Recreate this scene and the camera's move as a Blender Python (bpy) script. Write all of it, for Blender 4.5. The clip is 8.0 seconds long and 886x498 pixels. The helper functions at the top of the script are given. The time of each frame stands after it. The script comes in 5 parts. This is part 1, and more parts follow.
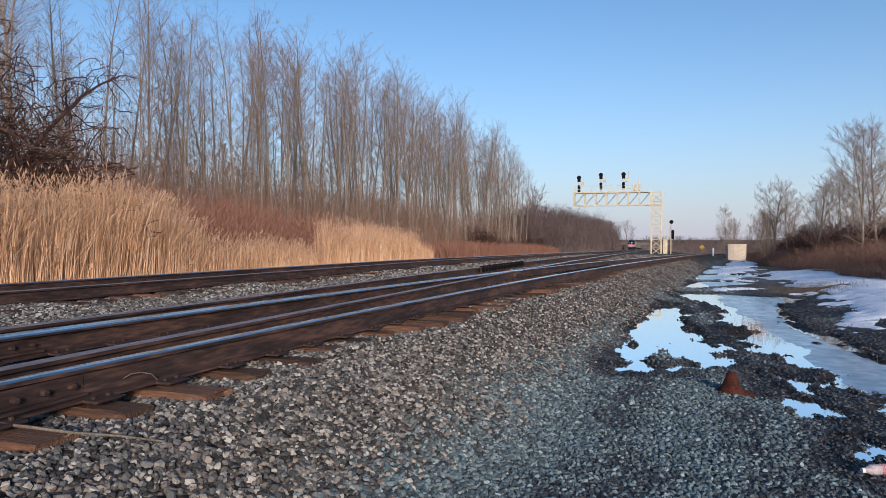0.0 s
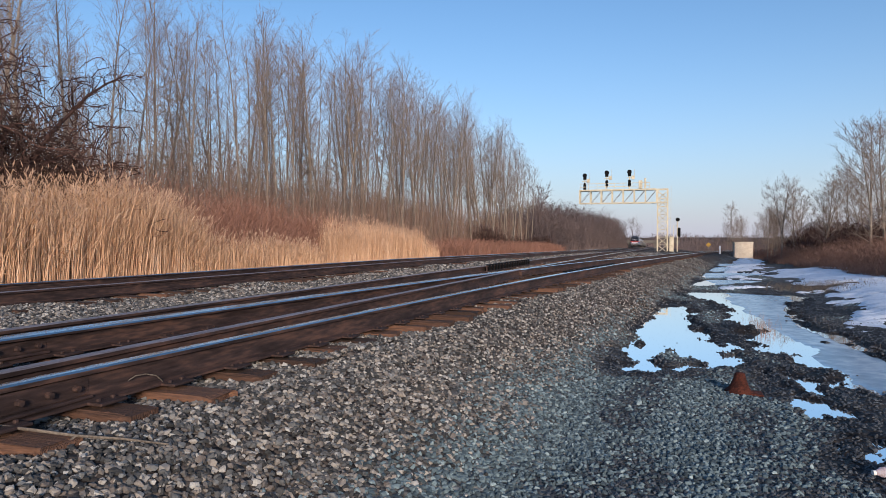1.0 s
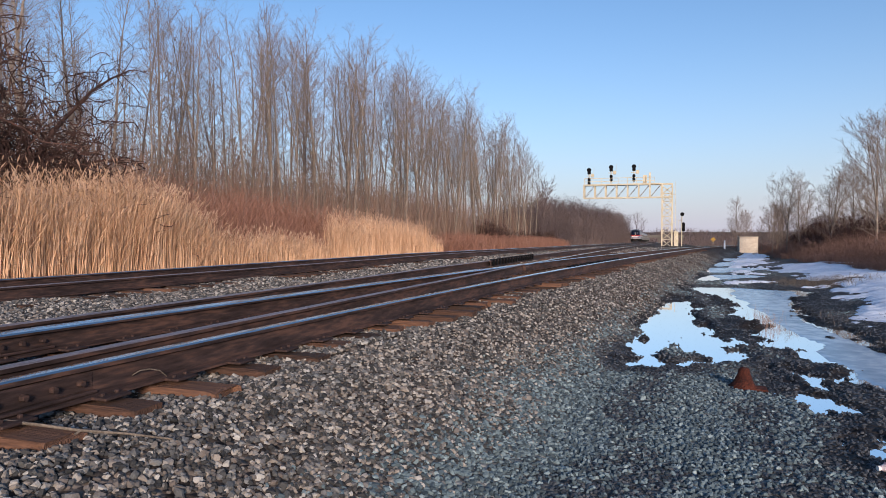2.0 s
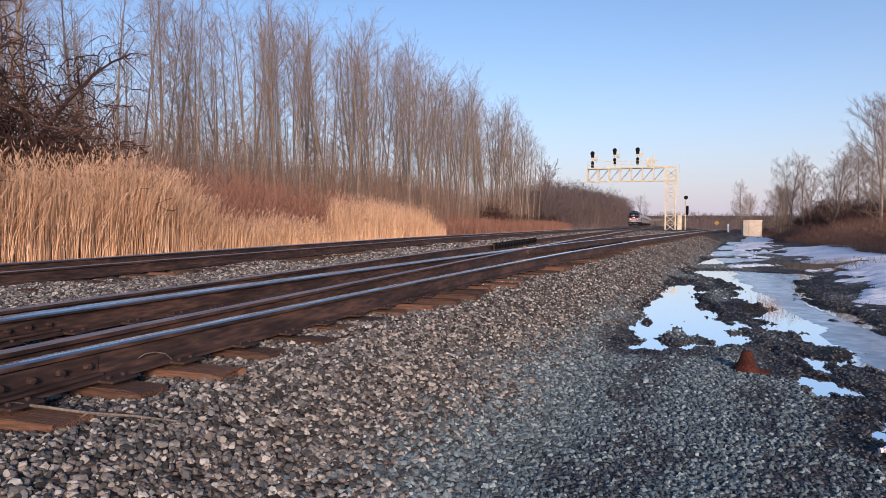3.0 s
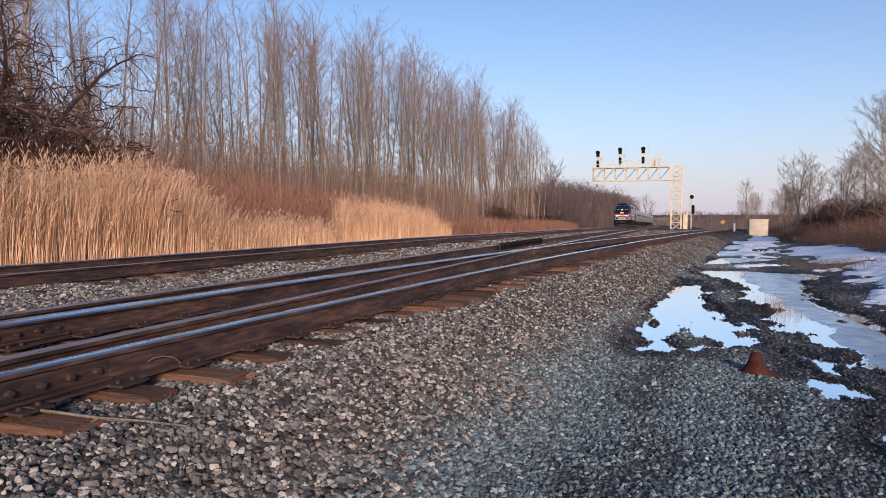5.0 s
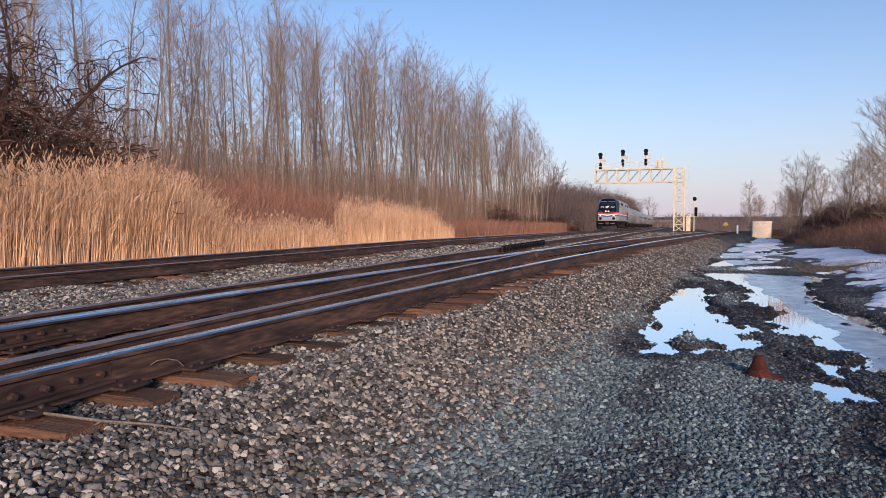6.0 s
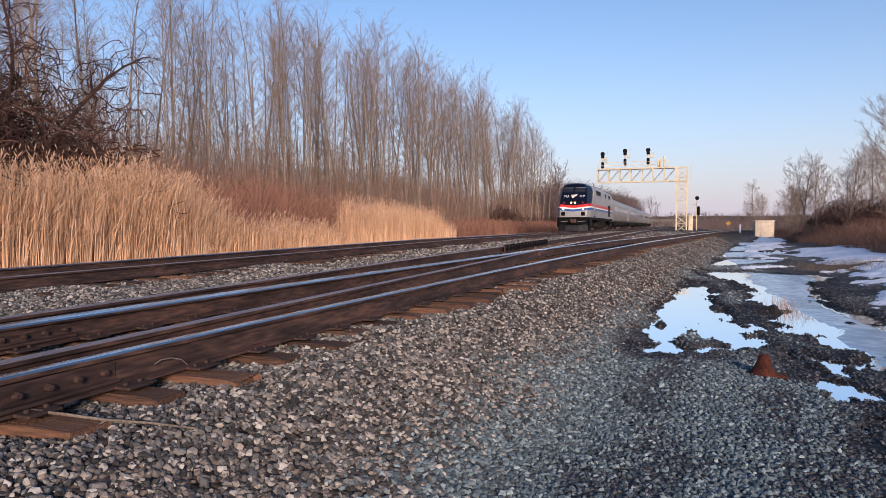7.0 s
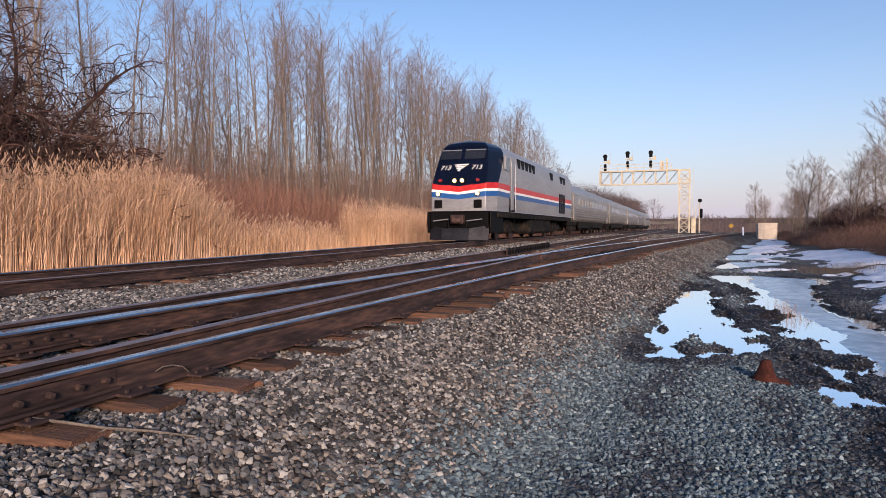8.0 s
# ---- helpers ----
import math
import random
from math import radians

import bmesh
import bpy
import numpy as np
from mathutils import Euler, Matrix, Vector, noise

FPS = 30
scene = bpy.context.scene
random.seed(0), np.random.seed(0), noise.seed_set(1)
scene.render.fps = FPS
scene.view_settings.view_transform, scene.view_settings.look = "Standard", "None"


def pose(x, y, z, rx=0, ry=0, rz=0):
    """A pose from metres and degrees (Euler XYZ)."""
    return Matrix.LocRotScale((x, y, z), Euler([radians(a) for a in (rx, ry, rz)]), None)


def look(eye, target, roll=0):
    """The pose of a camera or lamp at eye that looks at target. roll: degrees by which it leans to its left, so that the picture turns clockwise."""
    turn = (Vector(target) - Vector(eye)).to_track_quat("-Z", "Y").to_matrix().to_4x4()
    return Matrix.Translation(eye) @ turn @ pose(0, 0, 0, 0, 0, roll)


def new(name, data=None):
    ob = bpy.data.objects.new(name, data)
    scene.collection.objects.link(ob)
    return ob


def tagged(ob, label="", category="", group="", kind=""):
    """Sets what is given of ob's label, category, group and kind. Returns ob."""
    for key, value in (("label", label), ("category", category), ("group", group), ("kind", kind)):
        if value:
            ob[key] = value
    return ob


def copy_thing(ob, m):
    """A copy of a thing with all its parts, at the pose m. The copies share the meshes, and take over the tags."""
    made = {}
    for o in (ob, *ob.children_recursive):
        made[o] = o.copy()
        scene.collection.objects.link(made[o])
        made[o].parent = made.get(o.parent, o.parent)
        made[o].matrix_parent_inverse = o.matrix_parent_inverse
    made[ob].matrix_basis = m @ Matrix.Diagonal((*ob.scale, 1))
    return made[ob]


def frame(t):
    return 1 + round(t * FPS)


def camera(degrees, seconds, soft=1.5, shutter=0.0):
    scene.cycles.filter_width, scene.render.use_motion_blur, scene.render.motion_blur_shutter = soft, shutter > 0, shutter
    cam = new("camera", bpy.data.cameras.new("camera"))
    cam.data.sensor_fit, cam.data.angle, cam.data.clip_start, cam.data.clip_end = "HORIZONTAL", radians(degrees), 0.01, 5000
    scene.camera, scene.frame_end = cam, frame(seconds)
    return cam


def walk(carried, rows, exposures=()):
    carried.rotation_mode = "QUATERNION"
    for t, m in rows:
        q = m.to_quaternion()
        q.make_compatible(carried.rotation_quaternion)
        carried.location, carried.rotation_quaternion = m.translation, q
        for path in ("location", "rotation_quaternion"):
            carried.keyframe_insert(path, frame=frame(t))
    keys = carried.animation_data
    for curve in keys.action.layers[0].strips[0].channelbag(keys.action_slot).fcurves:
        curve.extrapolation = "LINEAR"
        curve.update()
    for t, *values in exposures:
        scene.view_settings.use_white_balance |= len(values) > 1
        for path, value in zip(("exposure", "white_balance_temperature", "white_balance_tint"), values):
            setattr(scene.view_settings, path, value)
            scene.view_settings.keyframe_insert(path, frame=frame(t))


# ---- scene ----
cam = camera(67.9, 8.0, soft=0.55)
PATH = [
    (0, (0.041, -0.048, 0.671), (-0.568, 1.857, 0.653), 0.3),
    (0.5, (0.056, -0.036, 0.676), (-0.563, 1.866, 0.654), 0.2),
    (1, (0.03, -0.02, 0.687), (-0.595, 1.88, 0.663), 0.2),
    (1.5, (0.032, -0.012, 0.689), (-0.599, 1.886, 0.664), 0.2),
    (3, (0.027, -0.01, 0.686), (-0.617, 1.881, 0.597), 0.1),
    (3.5, (0.018, -0.01, 0.69), (-0.63, 1.88, 0.594), 0.1),
    (4, (0.013, -0.013, 0.703), (-0.639, 1.875, 0.605), 0.0),
    (4.5, (0.008, -0.01, 0.707), (-0.647, 1.877, 0.612), 0.0),
    (6, (0.003, -0.007, 0.715), (-0.663, 1.877, 0.631), -0.0),
    (6.5, (0.001, -0.009, 0.71), (-0.668, 1.874, 0.626), -0.0),
    (7, (-0.016, 0.001, 0.707), (-0.688, 1.883, 0.622), -0.1),
    (7.5, (0.0, 0.005, 0.723), (-0.677, 1.886, 0.638), -0.1),
    (8, (-0.004, 0.001, 0.737), (-0.683, 1.88, 0.659), -0.1),
]
walk(cam, [(t, look(eye, target, roll)) for t, eye, target, roll in PATH],
     [(0, 0.36, 5800, 6), (1.6, 0.38, 5800, 7), (2.8, 0.48, 6200, 17), (8, 0.48, 6250, 17)])

# ---- light ----
SUN_ELEVATION, SUN_AZIMUTH = 14.0, 152.0   # degrees; azimuth clockwise from +Y
world = bpy.data.worlds.new("world")
scene.world = world
world.use_nodes = True
wn, wl = world.node_tree.nodes, world.node_tree.links
sky = wn.new("ShaderNodeTexSky")
sky.sky_type, sky.sun_disc = "NISHITA", False
sky.sun_elevation, sky.sun_rotation = radians(SUN_ELEVATION), radians(SUN_AZIMUTH)
sky.air_density, sky.dust_density, sky.ozone_density = 1.0, 0.5, 3.1
wn["Background"].inputs["Strength"].default_value = 0.125
# pale rose haze of a winter evening, all round the horizon
up = wn.new("ShaderNodeSeparateXYZ")
wl.new(wn.new("ShaderNodeTexCoord").outputs["Generated"], up.inputs[0])
haze_fac = up.outputs["Z"]
for op, value in (("MAXIMUM", 0.0), ("DIVIDE", 0.13), ("POWER", 1.2), ("MULTIPLY", -1.0)):
    node = wn.new("ShaderNodeMath")
    node.operation, node.inputs[1].default_value = op, value
    wl.new(haze_fac, node.inputs[0])
    haze_fac = node.outputs[0]
node = wn.new("ShaderNodeMath")
node.operation = "EXPONENT"
wl.new(haze_fac, node.inputs[0])
haze = wn.new("ShaderNodeMix")
haze.data_type = "RGBA"
haze.inputs[7].default_value = (3.8, 3.5, 3.8, 1)
wl.new(node.outputs[0], haze.inputs[0])
wl.new(sky.outputs["Color"], haze.inputs[6])
wl.new(haze.outputs[2], wn["Background"].inputs["Color"])
sun_data = bpy.data.lights.new("sun", "SUN")
sun_data.energy, sun_data.angle, sun_data.color = 4.3, radians(12), (1.0, 0.75, 0.55)
sun = new("sun", sun_data)
_el, _az = radians(SUN_ELEVATION), radians(SUN_AZIMUTH)
sun.matrix_world = look((0, 0, 60), (-math.sin(_az) * math.cos(_el) * 50, -math.cos(_az) * math.cos(_el) * 50, 60 - math.sin(_el) * 50))


# ---- materials ----
def socket(bsdf, name, value):
    bsdf.inputs[name].default_value = value


def material(name, stops, scale=8.0, rough=0.8, metal=0.0, bump=0.0, bump_scale=40.0, pieces="", fine=6.0, spread=0.35, spec=0.3, stretch=(1, 1, 1)):
    """A surface: colour stops along a noise at two scales, and by piece ('island' or 'object')."""
    m = bpy.data.materials.new(name)
    m.use_nodes = True
    n, l = m.node_tree.nodes, m.node_tree.links
    b = n["Principled BSDF"]
    tc = n.new("ShaderNodeTexCoord")
    mp = n.new("ShaderNodeMapping")
    mp.inputs["Scale"].default_value = stretch
    l.new(tc.outputs["Object"], mp.inputs["Vector"])
    big, small = n.new("ShaderNodeTexNoise"), n.new("ShaderNodeTexNoise")
    for node, sc, det in ((big, scale, 4), (small, scale * fine, 6)):
        node.inputs["Scale"].default_value = sc
        node.inputs["Detail"].default_value = det
        l.new(mp.outputs["Vector"], node.inputs["Vector"])
    mix = n.new("ShaderNodeMath")
    mix.operation = "ADD"
    l.new(big.outputs["Fac"], mix.inputs[0])
    l.new(small.outputs["Fac"], mix.inputs[1])
    fac = n.new("ShaderNodeMath")
    fac.operation = "MULTIPLY_ADD"
    fac.inputs[1].default_value, fac.inputs[2].default_value = 1.25, -0.75
    l.new(mix.outputs[0], fac.inputs[0])
    out = fac.outputs[0]
    if pieces:
        if pieces == "island":
            rnd = n.new("ShaderNodeNewGeometry").outputs["Random Per Island"]
        else:
            rnd = n.new("ShaderNodeObjectInfo").outputs["Random"]
        mx = n.new("ShaderNodeMix")
        mx.inputs[0].default_value = 1 - spread
        l.new(out, mx.inputs[2])
        l.new(rnd, mx.inputs[3])
        out = mx.outputs[0]
    ramp = n.new("ShaderNodeValToRGB")
    e = ramp.color_ramp.elements
    while len(e) < len(stops):
        e.new(0.5)
    for i, (p, c) in enumerate(stops):
        e[i].position, e[i].color = p, (*c, 1)
    l.new(out, ramp.inputs["Fac"])
    l.new(ramp.outputs["Color"], b.inputs["Base Color"])
    socket(b, "Roughness", rough)
    socket(b, "Metallic", metal)
    socket(b, "Specular IOR Level", spec)
    if bump:
        bn, bt = n.new("ShaderNodeBump"), n.new("ShaderNodeTexNoise")
        bt.inputs["Scale"].default_value, bt.inputs["Detail"].default_value = bump_scale, 5
        l.new(mp.outputs["Vector"], bt.inputs["Vector"])
        bn.inputs["Strength"].default_value, bn.inputs["Distance"].default_value = bump, 0.02
        l.new(bt.outputs["Fac"], bn.inputs["Height"])
        l.new(bn.outputs["Normal"], b.inputs["Normal"])
    return m


def glow(name, colour, strength):
    m = bpy.data.materials.new(name)
    m.use_nodes = True
    b = m.node_tree.nodes["Principled BSDF"]
    socket(b, "Base Color", (*colour, 1))
    socket(b, "Emission Color", (*colour, 1))
    socket(b, "Emission Strength", strength)
    return m


BALLAST = material("ballast", [(0.05, (0.0208, 0.0218, 0.0227)), (0.28, (0.0465, 0.0474, 0.0494)), (0.45, (0.095, 0.0988, 0.1017)), (0.56, (0.1186, 0.0988, 0.0869)), (0.66, (0.1433, 0.1532, 0.1602)), (0.76, (0.2125, 0.1857, 0.1602)), (0.98, (0.3954, 0.3954, 0.3805))], scale=30, rough=0.85, bump=0.25, bump_scale=120, pieces="island", spread=0.13)
GRAVEL = material("gravel", [(0.0, (0.0289, 0.041, 0.0504)), (0.3, (0.0587, 0.084, 0.0999)), (0.6, (0.1045, 0.1446, 0.166)), (0.85, (0.153, 0.2071, 0.2304)), (1.0, (0.3191, 0.3918, 0.4104))], scale=30, rough=0.8, bump=0.25, bump_scale=120, pieces="island", spread=0.12)
WET_STONE = material("wet_gravel", [(0.0, (0.0156, 0.0182, 0.0247)), (0.5, (0.039, 0.0455, 0.0572)), (1.0, (0.0975, 0.1092, 0.1248))], scale=30, rough=0.45, bump=0.4, bump_scale=150, pieces="island", spread=0.3, spec=0.3)
RUST = material("rusty_steel", [(0.25, (0.0241, 0.0155, 0.0146)), (0.5, (0.0482, 0.031, 0.0284)), (0.8, (0.1075, 0.0602, 0.0464))], scale=1.6, rough=0.7, metal=0.2, bump=0.15, bump_scale=60, stretch=(4, 0.6, 4))
BRIGHT = material("polished_rail_head", [(0.2, (0.68, 0.63, 0.58)), (0.8, (0.88, 0.82, 0.76))], scale=3, rough=0.15, metal=1.0, stretch=(20, 0.6, 1))
DULL = material("tarnished_rail_head", [(0.2, (0.2, 0.17, 0.17)), (0.8, (0.4, 0.35, 0.35))], scale=3, rough=0.5, metal=0.7, stretch=(20, 0.6, 1))
TIE = material("weathered_tie", [(0.1, (0.0156, 0.0108, 0.0096)), (0.4, (0.0504, 0.03, 0.0228)), (0.65, (0.102, 0.0552, 0.0384)), (0.9, (0.192, 0.1008, 0.0624))], scale=3.5, rough=0.92, bump=1.0, bump_scale=18, pieces="object", spread=0.55, stretch=(1, 9, 3))
REED = material("dry_reed", [(0.0, (0.39, 0.22, 0.13)), (0.4, (0.57, 0.36, 0.22)), (0.75, (0.68, 0.46, 0.31)), (1.0, (0.78, 0.6, 0.45))], scale=0.6, rough=0.75, pieces="island", spread=0.35)
PLUME = material("reed_plume", [(0.0, (0.31, 0.2, 0.14)), (1.0, (0.54, 0.38, 0.27))], scale=2, rough=0.9, pieces="island")
SHRUB = material("red_brown_twigs", [(0.0, (0.14, 0.068, 0.052)), (0.5, (0.27, 0.14, 0.1)), (1.0, (0.42, 0.24, 0.18))], scale=0.5, rough=0.85, pieces="island", spread=0.4)
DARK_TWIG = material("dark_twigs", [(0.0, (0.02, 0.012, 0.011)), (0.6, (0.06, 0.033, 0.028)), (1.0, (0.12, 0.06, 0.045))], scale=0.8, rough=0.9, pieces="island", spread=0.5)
BARK = material("grey_bark", [(0.1, (0.085, 0.07, 0.06)), (0.5, (0.18, 0.148, 0.124)), (0.9, (0.34, 0.29, 0.25))], scale=2.0, rough=0.9, bump=0.6, bump_scale=14, stretch=(4, 4, 1))
# the verge's shade is put into this darker copy of the brush colour
SHADED_BRUSH = material("shaded_brush", [(0.0, (0.08, 0.047, 0.037)), (0.5, (0.17, 0.1, 0.078)), (1.0, (0.32, 0.2, 0.15))], scale=0.5, rough=0.9, pieces="island", spread=0.4)
TWIG = material("bare_twigs", [(0.0, (0.105, 0.078, 0.064)), (0.5, (0.18, 0.136, 0.111)), (1.0, (0.29, 0.225, 0.186))], scale=0.7, rough=0.85, pieces="island", spread=0.5)
SAPLING = material("sapling_twigs", [(0.0, (0.12, 0.078, 0.06)), (0.5, (0.22, 0.148, 0.115)), (1.0, (0.34, 0.24, 0.19))], scale=0.7, rough=0.85, pieces="island", spread=0.5)
# distance haze is mixed into this greyed twig colour
FAR_TWIG = material("hazy_far_twigs", [(0.0, (0.075, 0.058, 0.058)), (0.5, (0.125, 0.096, 0.094)), (1.0, (0.19, 0.148, 0.142))], scale=0.5, rough=0.9, pieces="island", spread=0.5)
DEADWOOD = material("grey_deadwood", [(0.2, (0.06, 0.05, 0.043)), (0.8, (0.19, 0.16, 0.13))], scale=8, rough=0.9, stretch=(1, 4, 1))
GALV = material("cream_painted_steel", [(0.2, (0.36, 0.32, 0.235)), (0.6, (0.5, 0.455, 0.345)), (0.9, (0.6, 0.555, 0.44))], scale=1.2, rough=0.55, metal=0.1)
STEEL_GREY = material("weathered_grey_steel", [(0.2, (0.17, 0.17, 0.17)), (0.8, (0.28, 0.28, 0.275))], scale=1.2, rough=0.6, metal=0.2)
BLACK = material("black_paint", [(0.2, (0.0025, 0.0025, 0.003)), (0.8, (0.005, 0.005, 0.006))], scale=3, rough=0.6, spec=0.08)
SNOW = material("old_snow", [(0.2, (0.5, 0.56, 0.66)), (0.5, (0.7, 0.76, 0.85)), (0.9, (0.84, 0.88, 0.94))], scale=2.0, rough=0.65, bump=0.6, bump_scale=9)
CONCRETE = material("concrete", [(0.2, (0.4488, 0.3876, 0.3162)), (0.8, (0.6324, 0.5712, 0.4794))], scale=1.6, rough=0.85, bump=0.3, bump_scale=30)
WATER = material("puddle_water", [(0.0, (0.045, 0.05, 0.055)), (1.0, (0.075, 0.08, 0.085))], rough=0.02, spec=1.0, scale=1)
WATER.node_tree.nodes["Principled BSDF"].inputs["IOR"].default_value = 5.5
ICE = material("blue_grey_ice", [(0.25, (0.16, 0.25, 0.36)), (0.5, (0.25, 0.35, 0.47)), (0.75, (0.4, 0.51, 0.62))], scale=0.9, rough=0.22, spec=0.6, bump=0.15, bump_scale=6)


# ---- mesh tools ----
def link_mesh(name, verts, faces, mats, parent=None, label="", slots=None, smooth=False):
    me = bpy.data.meshes.new(name)
    me.from_pydata([tuple(v) for v in verts], [], [tuple(f) for f in faces])
    for m in (mats if isinstance(mats, (list, tuple)) else [mats]):
        me.materials.append(m)
    if slots is not None:
        me.polygons.foreach_set("material_index", np.asarray(slots, dtype=np.int32))
    if smooth:
        me.polygons.foreach_set("use_smooth", np.ones(len(me.polygons), dtype=bool))
    me.update()
    ob = new(name, me)
    if parent:
        ob.parent = parent
    if label:
        ob["label"] = label
    return ob


def part(name, bm, mat, parent=None, label="", smooth=False):
    me = bpy.data.meshes.new(name)
    bmesh.ops.recalc_face_normals(bm, faces=bm.faces)
    bm.to_mesh(me)
    bm.free()
    for m in (mat if isinstance(mat, (list, tuple)) else [mat]):
        me.materials.append(m)
    if smooth:
        me.polygons.foreach_set("use_smooth", np.ones(len(me.polygons), dtype=bool))
    ob = new(name, me)
    if parent:
        ob.parent = parent
    if label:
        ob["label"] = label
    return ob


def add_box(bm, lo, hi, bevel=0.0):
    c = [(a + b) / 2 for a, b in zip(lo, hi)]
    d = [abs(b - a) for a, b in zip(lo, hi)]
    r = bmesh.ops.create_cube(bm, size=1, matrix=Matrix.LocRotScale(c, None, d))
    if bevel:
        es = {e for v in r["verts"] for e in v.link_edges}
        bmesh.ops.bevel(bm, geom=list(es), offset=bevel, segments=1, affect="EDGES")
    return bm


def add_rod(bm, a, b, r0, r1=None, sides=8):
    a, b = Vector(a), Vector(b)
    d = b - a
    m = Matrix.Translation((a + b) / 2) @ d.to_track_quat("Z", "Y").to_matrix().to_4x4()
    bmesh.ops.create_cone(bm, cap_ends=True, segments=sides, radius1=r0, radius2=r0 if r1 is None else r1, depth=d.length, matrix=m)
    return bm


def box(lo, hi, bevel=0.0):
    return add_box(bmesh.new(), lo, hi, bevel)


def rod(a, b, r0, r1=None, sides=8):
    return add_rod(bmesh.new(), a, b, r0, r1, sides)


def bulk(name, v, f, mats, label, category, kind="stuff", slots=None, attr=None):
    """A large triangle or quad mesh from arrays."""
    me = bpy.data.meshes.new(name)
    v, f = np.asarray(v, dtype=np.float32), np.asarray(f, dtype=np.int32)
    k = f.shape[1]
    me.vertices.add(len(v))
    me.vertices.foreach_set("co", v.ravel())
    me.loops.add(f.size)
    me.loops.foreach_set("vertex_index", f.ravel())
    me.polygons.add(len(f))
    me.polygons.foreach_set("loop_start", np.arange(0, f.size, k, dtype=np.int32))
    for m in (mats if isinstance(mats, (list, tuple)) else [mats]):
        me.materials.append(m)
    if slots is not None:
        me.polygons.foreach_set("material_index", np.asarray(slots, dtype=np.int32))
    for key, value in (attr or {}).items():
        a = me.attributes.new(key, "FLOAT", "POINT")
        a.data.foreach_set("value", np.asarray(value, dtype=np.float32))
    me.polygons.foreach_set("use_smooth", np.zeros(len(f), dtype=bool))
    me.update(calc_edges=True)
    me.validate()
    return tagged(new(name, me), label, category, kind=kind)


def smoothstep(a, b, x):
    t = np.clip((np.asarray(x, dtype=float) - a) / (b - a), 0, 1)
    return t * t * (3 - 2 * t)


def waves(x, y, seed, size):
    """Cheap smooth noise of about -1 to 1."""
    r = np.random.RandomState(seed)
    out = np.zeros(np.broadcast(x, y).shape)
    total = 0.0
    for k in range(14):
        fr = (0.5 + 2.6 * r.rand() * (1 + k / 7)) / size
        a = r.rand() * 6.283
        amp = 1 / (0.6 + fr * size)
        out += amp * np.sin((x * math.cos(a) + y * math.sin(a)) * fr + r.rand() * 6.283)
        total += amp * amp / 2
    return out / (1.6 * math.sqrt(total))


# ---- the plan ----
MAIN_X, FAR_X, GAUGE = -4.0, -8.93, 1.51
Z_FAR = 0.01


def turnout(y):
    """Sideways offset of the diverging track from the near main track."""
    y = np.asarray(y, dtype=float)
    curve = (np.maximum(y, -9.65) + 9.65) ** 2 / 452
    line = 1.366 + 0.11 * (y - 15.2)
    bend = np.where(y > 55, (np.maximum(y, 55) - 55) ** 2 / 900, 0)
    return np.where(y < 15.2, curve, line + bend)


def grade(y):
    """The line falls gently away from the camera."""
    y = np.asarray(y, dtype=float) - 22
    return -0.0068 * (y + np.sqrt(y * y + 16)) / 2


def bed_edge(y):
    return np.maximum(-2.45, MAIN_X + GAUGE / 2 + turnout(y) + 0.5)


def capsule(x, y, pts):
    """Distance inside a chain of discs (positive inside), in metres."""
    best = np.full(np.broadcast(x, y).shape, -50.0)
    for (ax, ay, ar), (bx, by, br) in zip(pts, pts[1:]):
        dx, dy = bx - ax, by - ay
        t = np.clip(((x - ax) * dx + (y - ay) * dy) / (dx * dx + dy * dy + 1e-9), 0, 1)
        best = np.maximum(best, ar + (br - ar) * t - np.hypot((x - ax - dx * t), (y - ay - dy * t) * 1.0))
    return best


def puddle_field(x, y):
    a = capsule(x, y, [(-0.02, 8.0, 0.1), (0.0, 10.0, 0.36), (0.05, 12.5, 0.5), (0.2, 15.0, 0.5), (0.3, 16.5, 0.3)])
    a = np.maximum(a, capsule(x, y, [(0.4, 12.0, 0.34), (0.55, 9.8, 0.3), (0.8, 8.7, 0.12)]))
    a = a - 0.42 * smoothstep(0.26, 0.06, np.hypot(x - 0.12 - 0.03 * (y - 9.0), (y - 9.0) * 0.13))
    a = np.maximum(a, capsule(x, y, [(-0.13, 17.1, 0.1), (0.59, 17.4, 0.12)]))
    a = np.maximum(a, capsule(x, y, [(0.95, 10.4, 0.05), (1.0, 8.8, 0.09)]))
    c = capsule(x, y, [(1.38, 8.5, 0.08), (1.52, 7.8, 0.07), (1.5, 7.2, 0.07), (1.6, 6.5, 0.02)])
    d = capsule(x, y, [(1.62, 5.35, 0.1), (1.72, 5.6, 0.12)])
    return np.maximum.reduce([a, c, d])


def pond_field(x, y):
    a = capsule(x, y, [(3.1, 5.0, 0.5), (2.68, 7.6, 0.6), (2.2, 10.2, 0.74), (1.93, 13.5, 0.68), (2.2, 16.8, 0.7), (2.2, 19.8, 1.4), (1.3, 21.2, 1.0), (3.0, 20.6, 0.7)])
    b = capsule(x, y, [(0.9, 25.3, 0.7), (2.9, 29.0, 1.1)])
    c = capsule(x, y, [(1.6, 32.5, 1.0), (3.7, 37.0, 1.4)])
    d = np.maximum(capsule(x, y, [(2.6, 40.5, 1.3), (4.6, 47.5, 1.5)]), capsule(x, y, [(3.8, 51.0, 1.2), (5.6, 58.0, 1.1)]))
    return np.maximum.reduce([a, b, c, d])


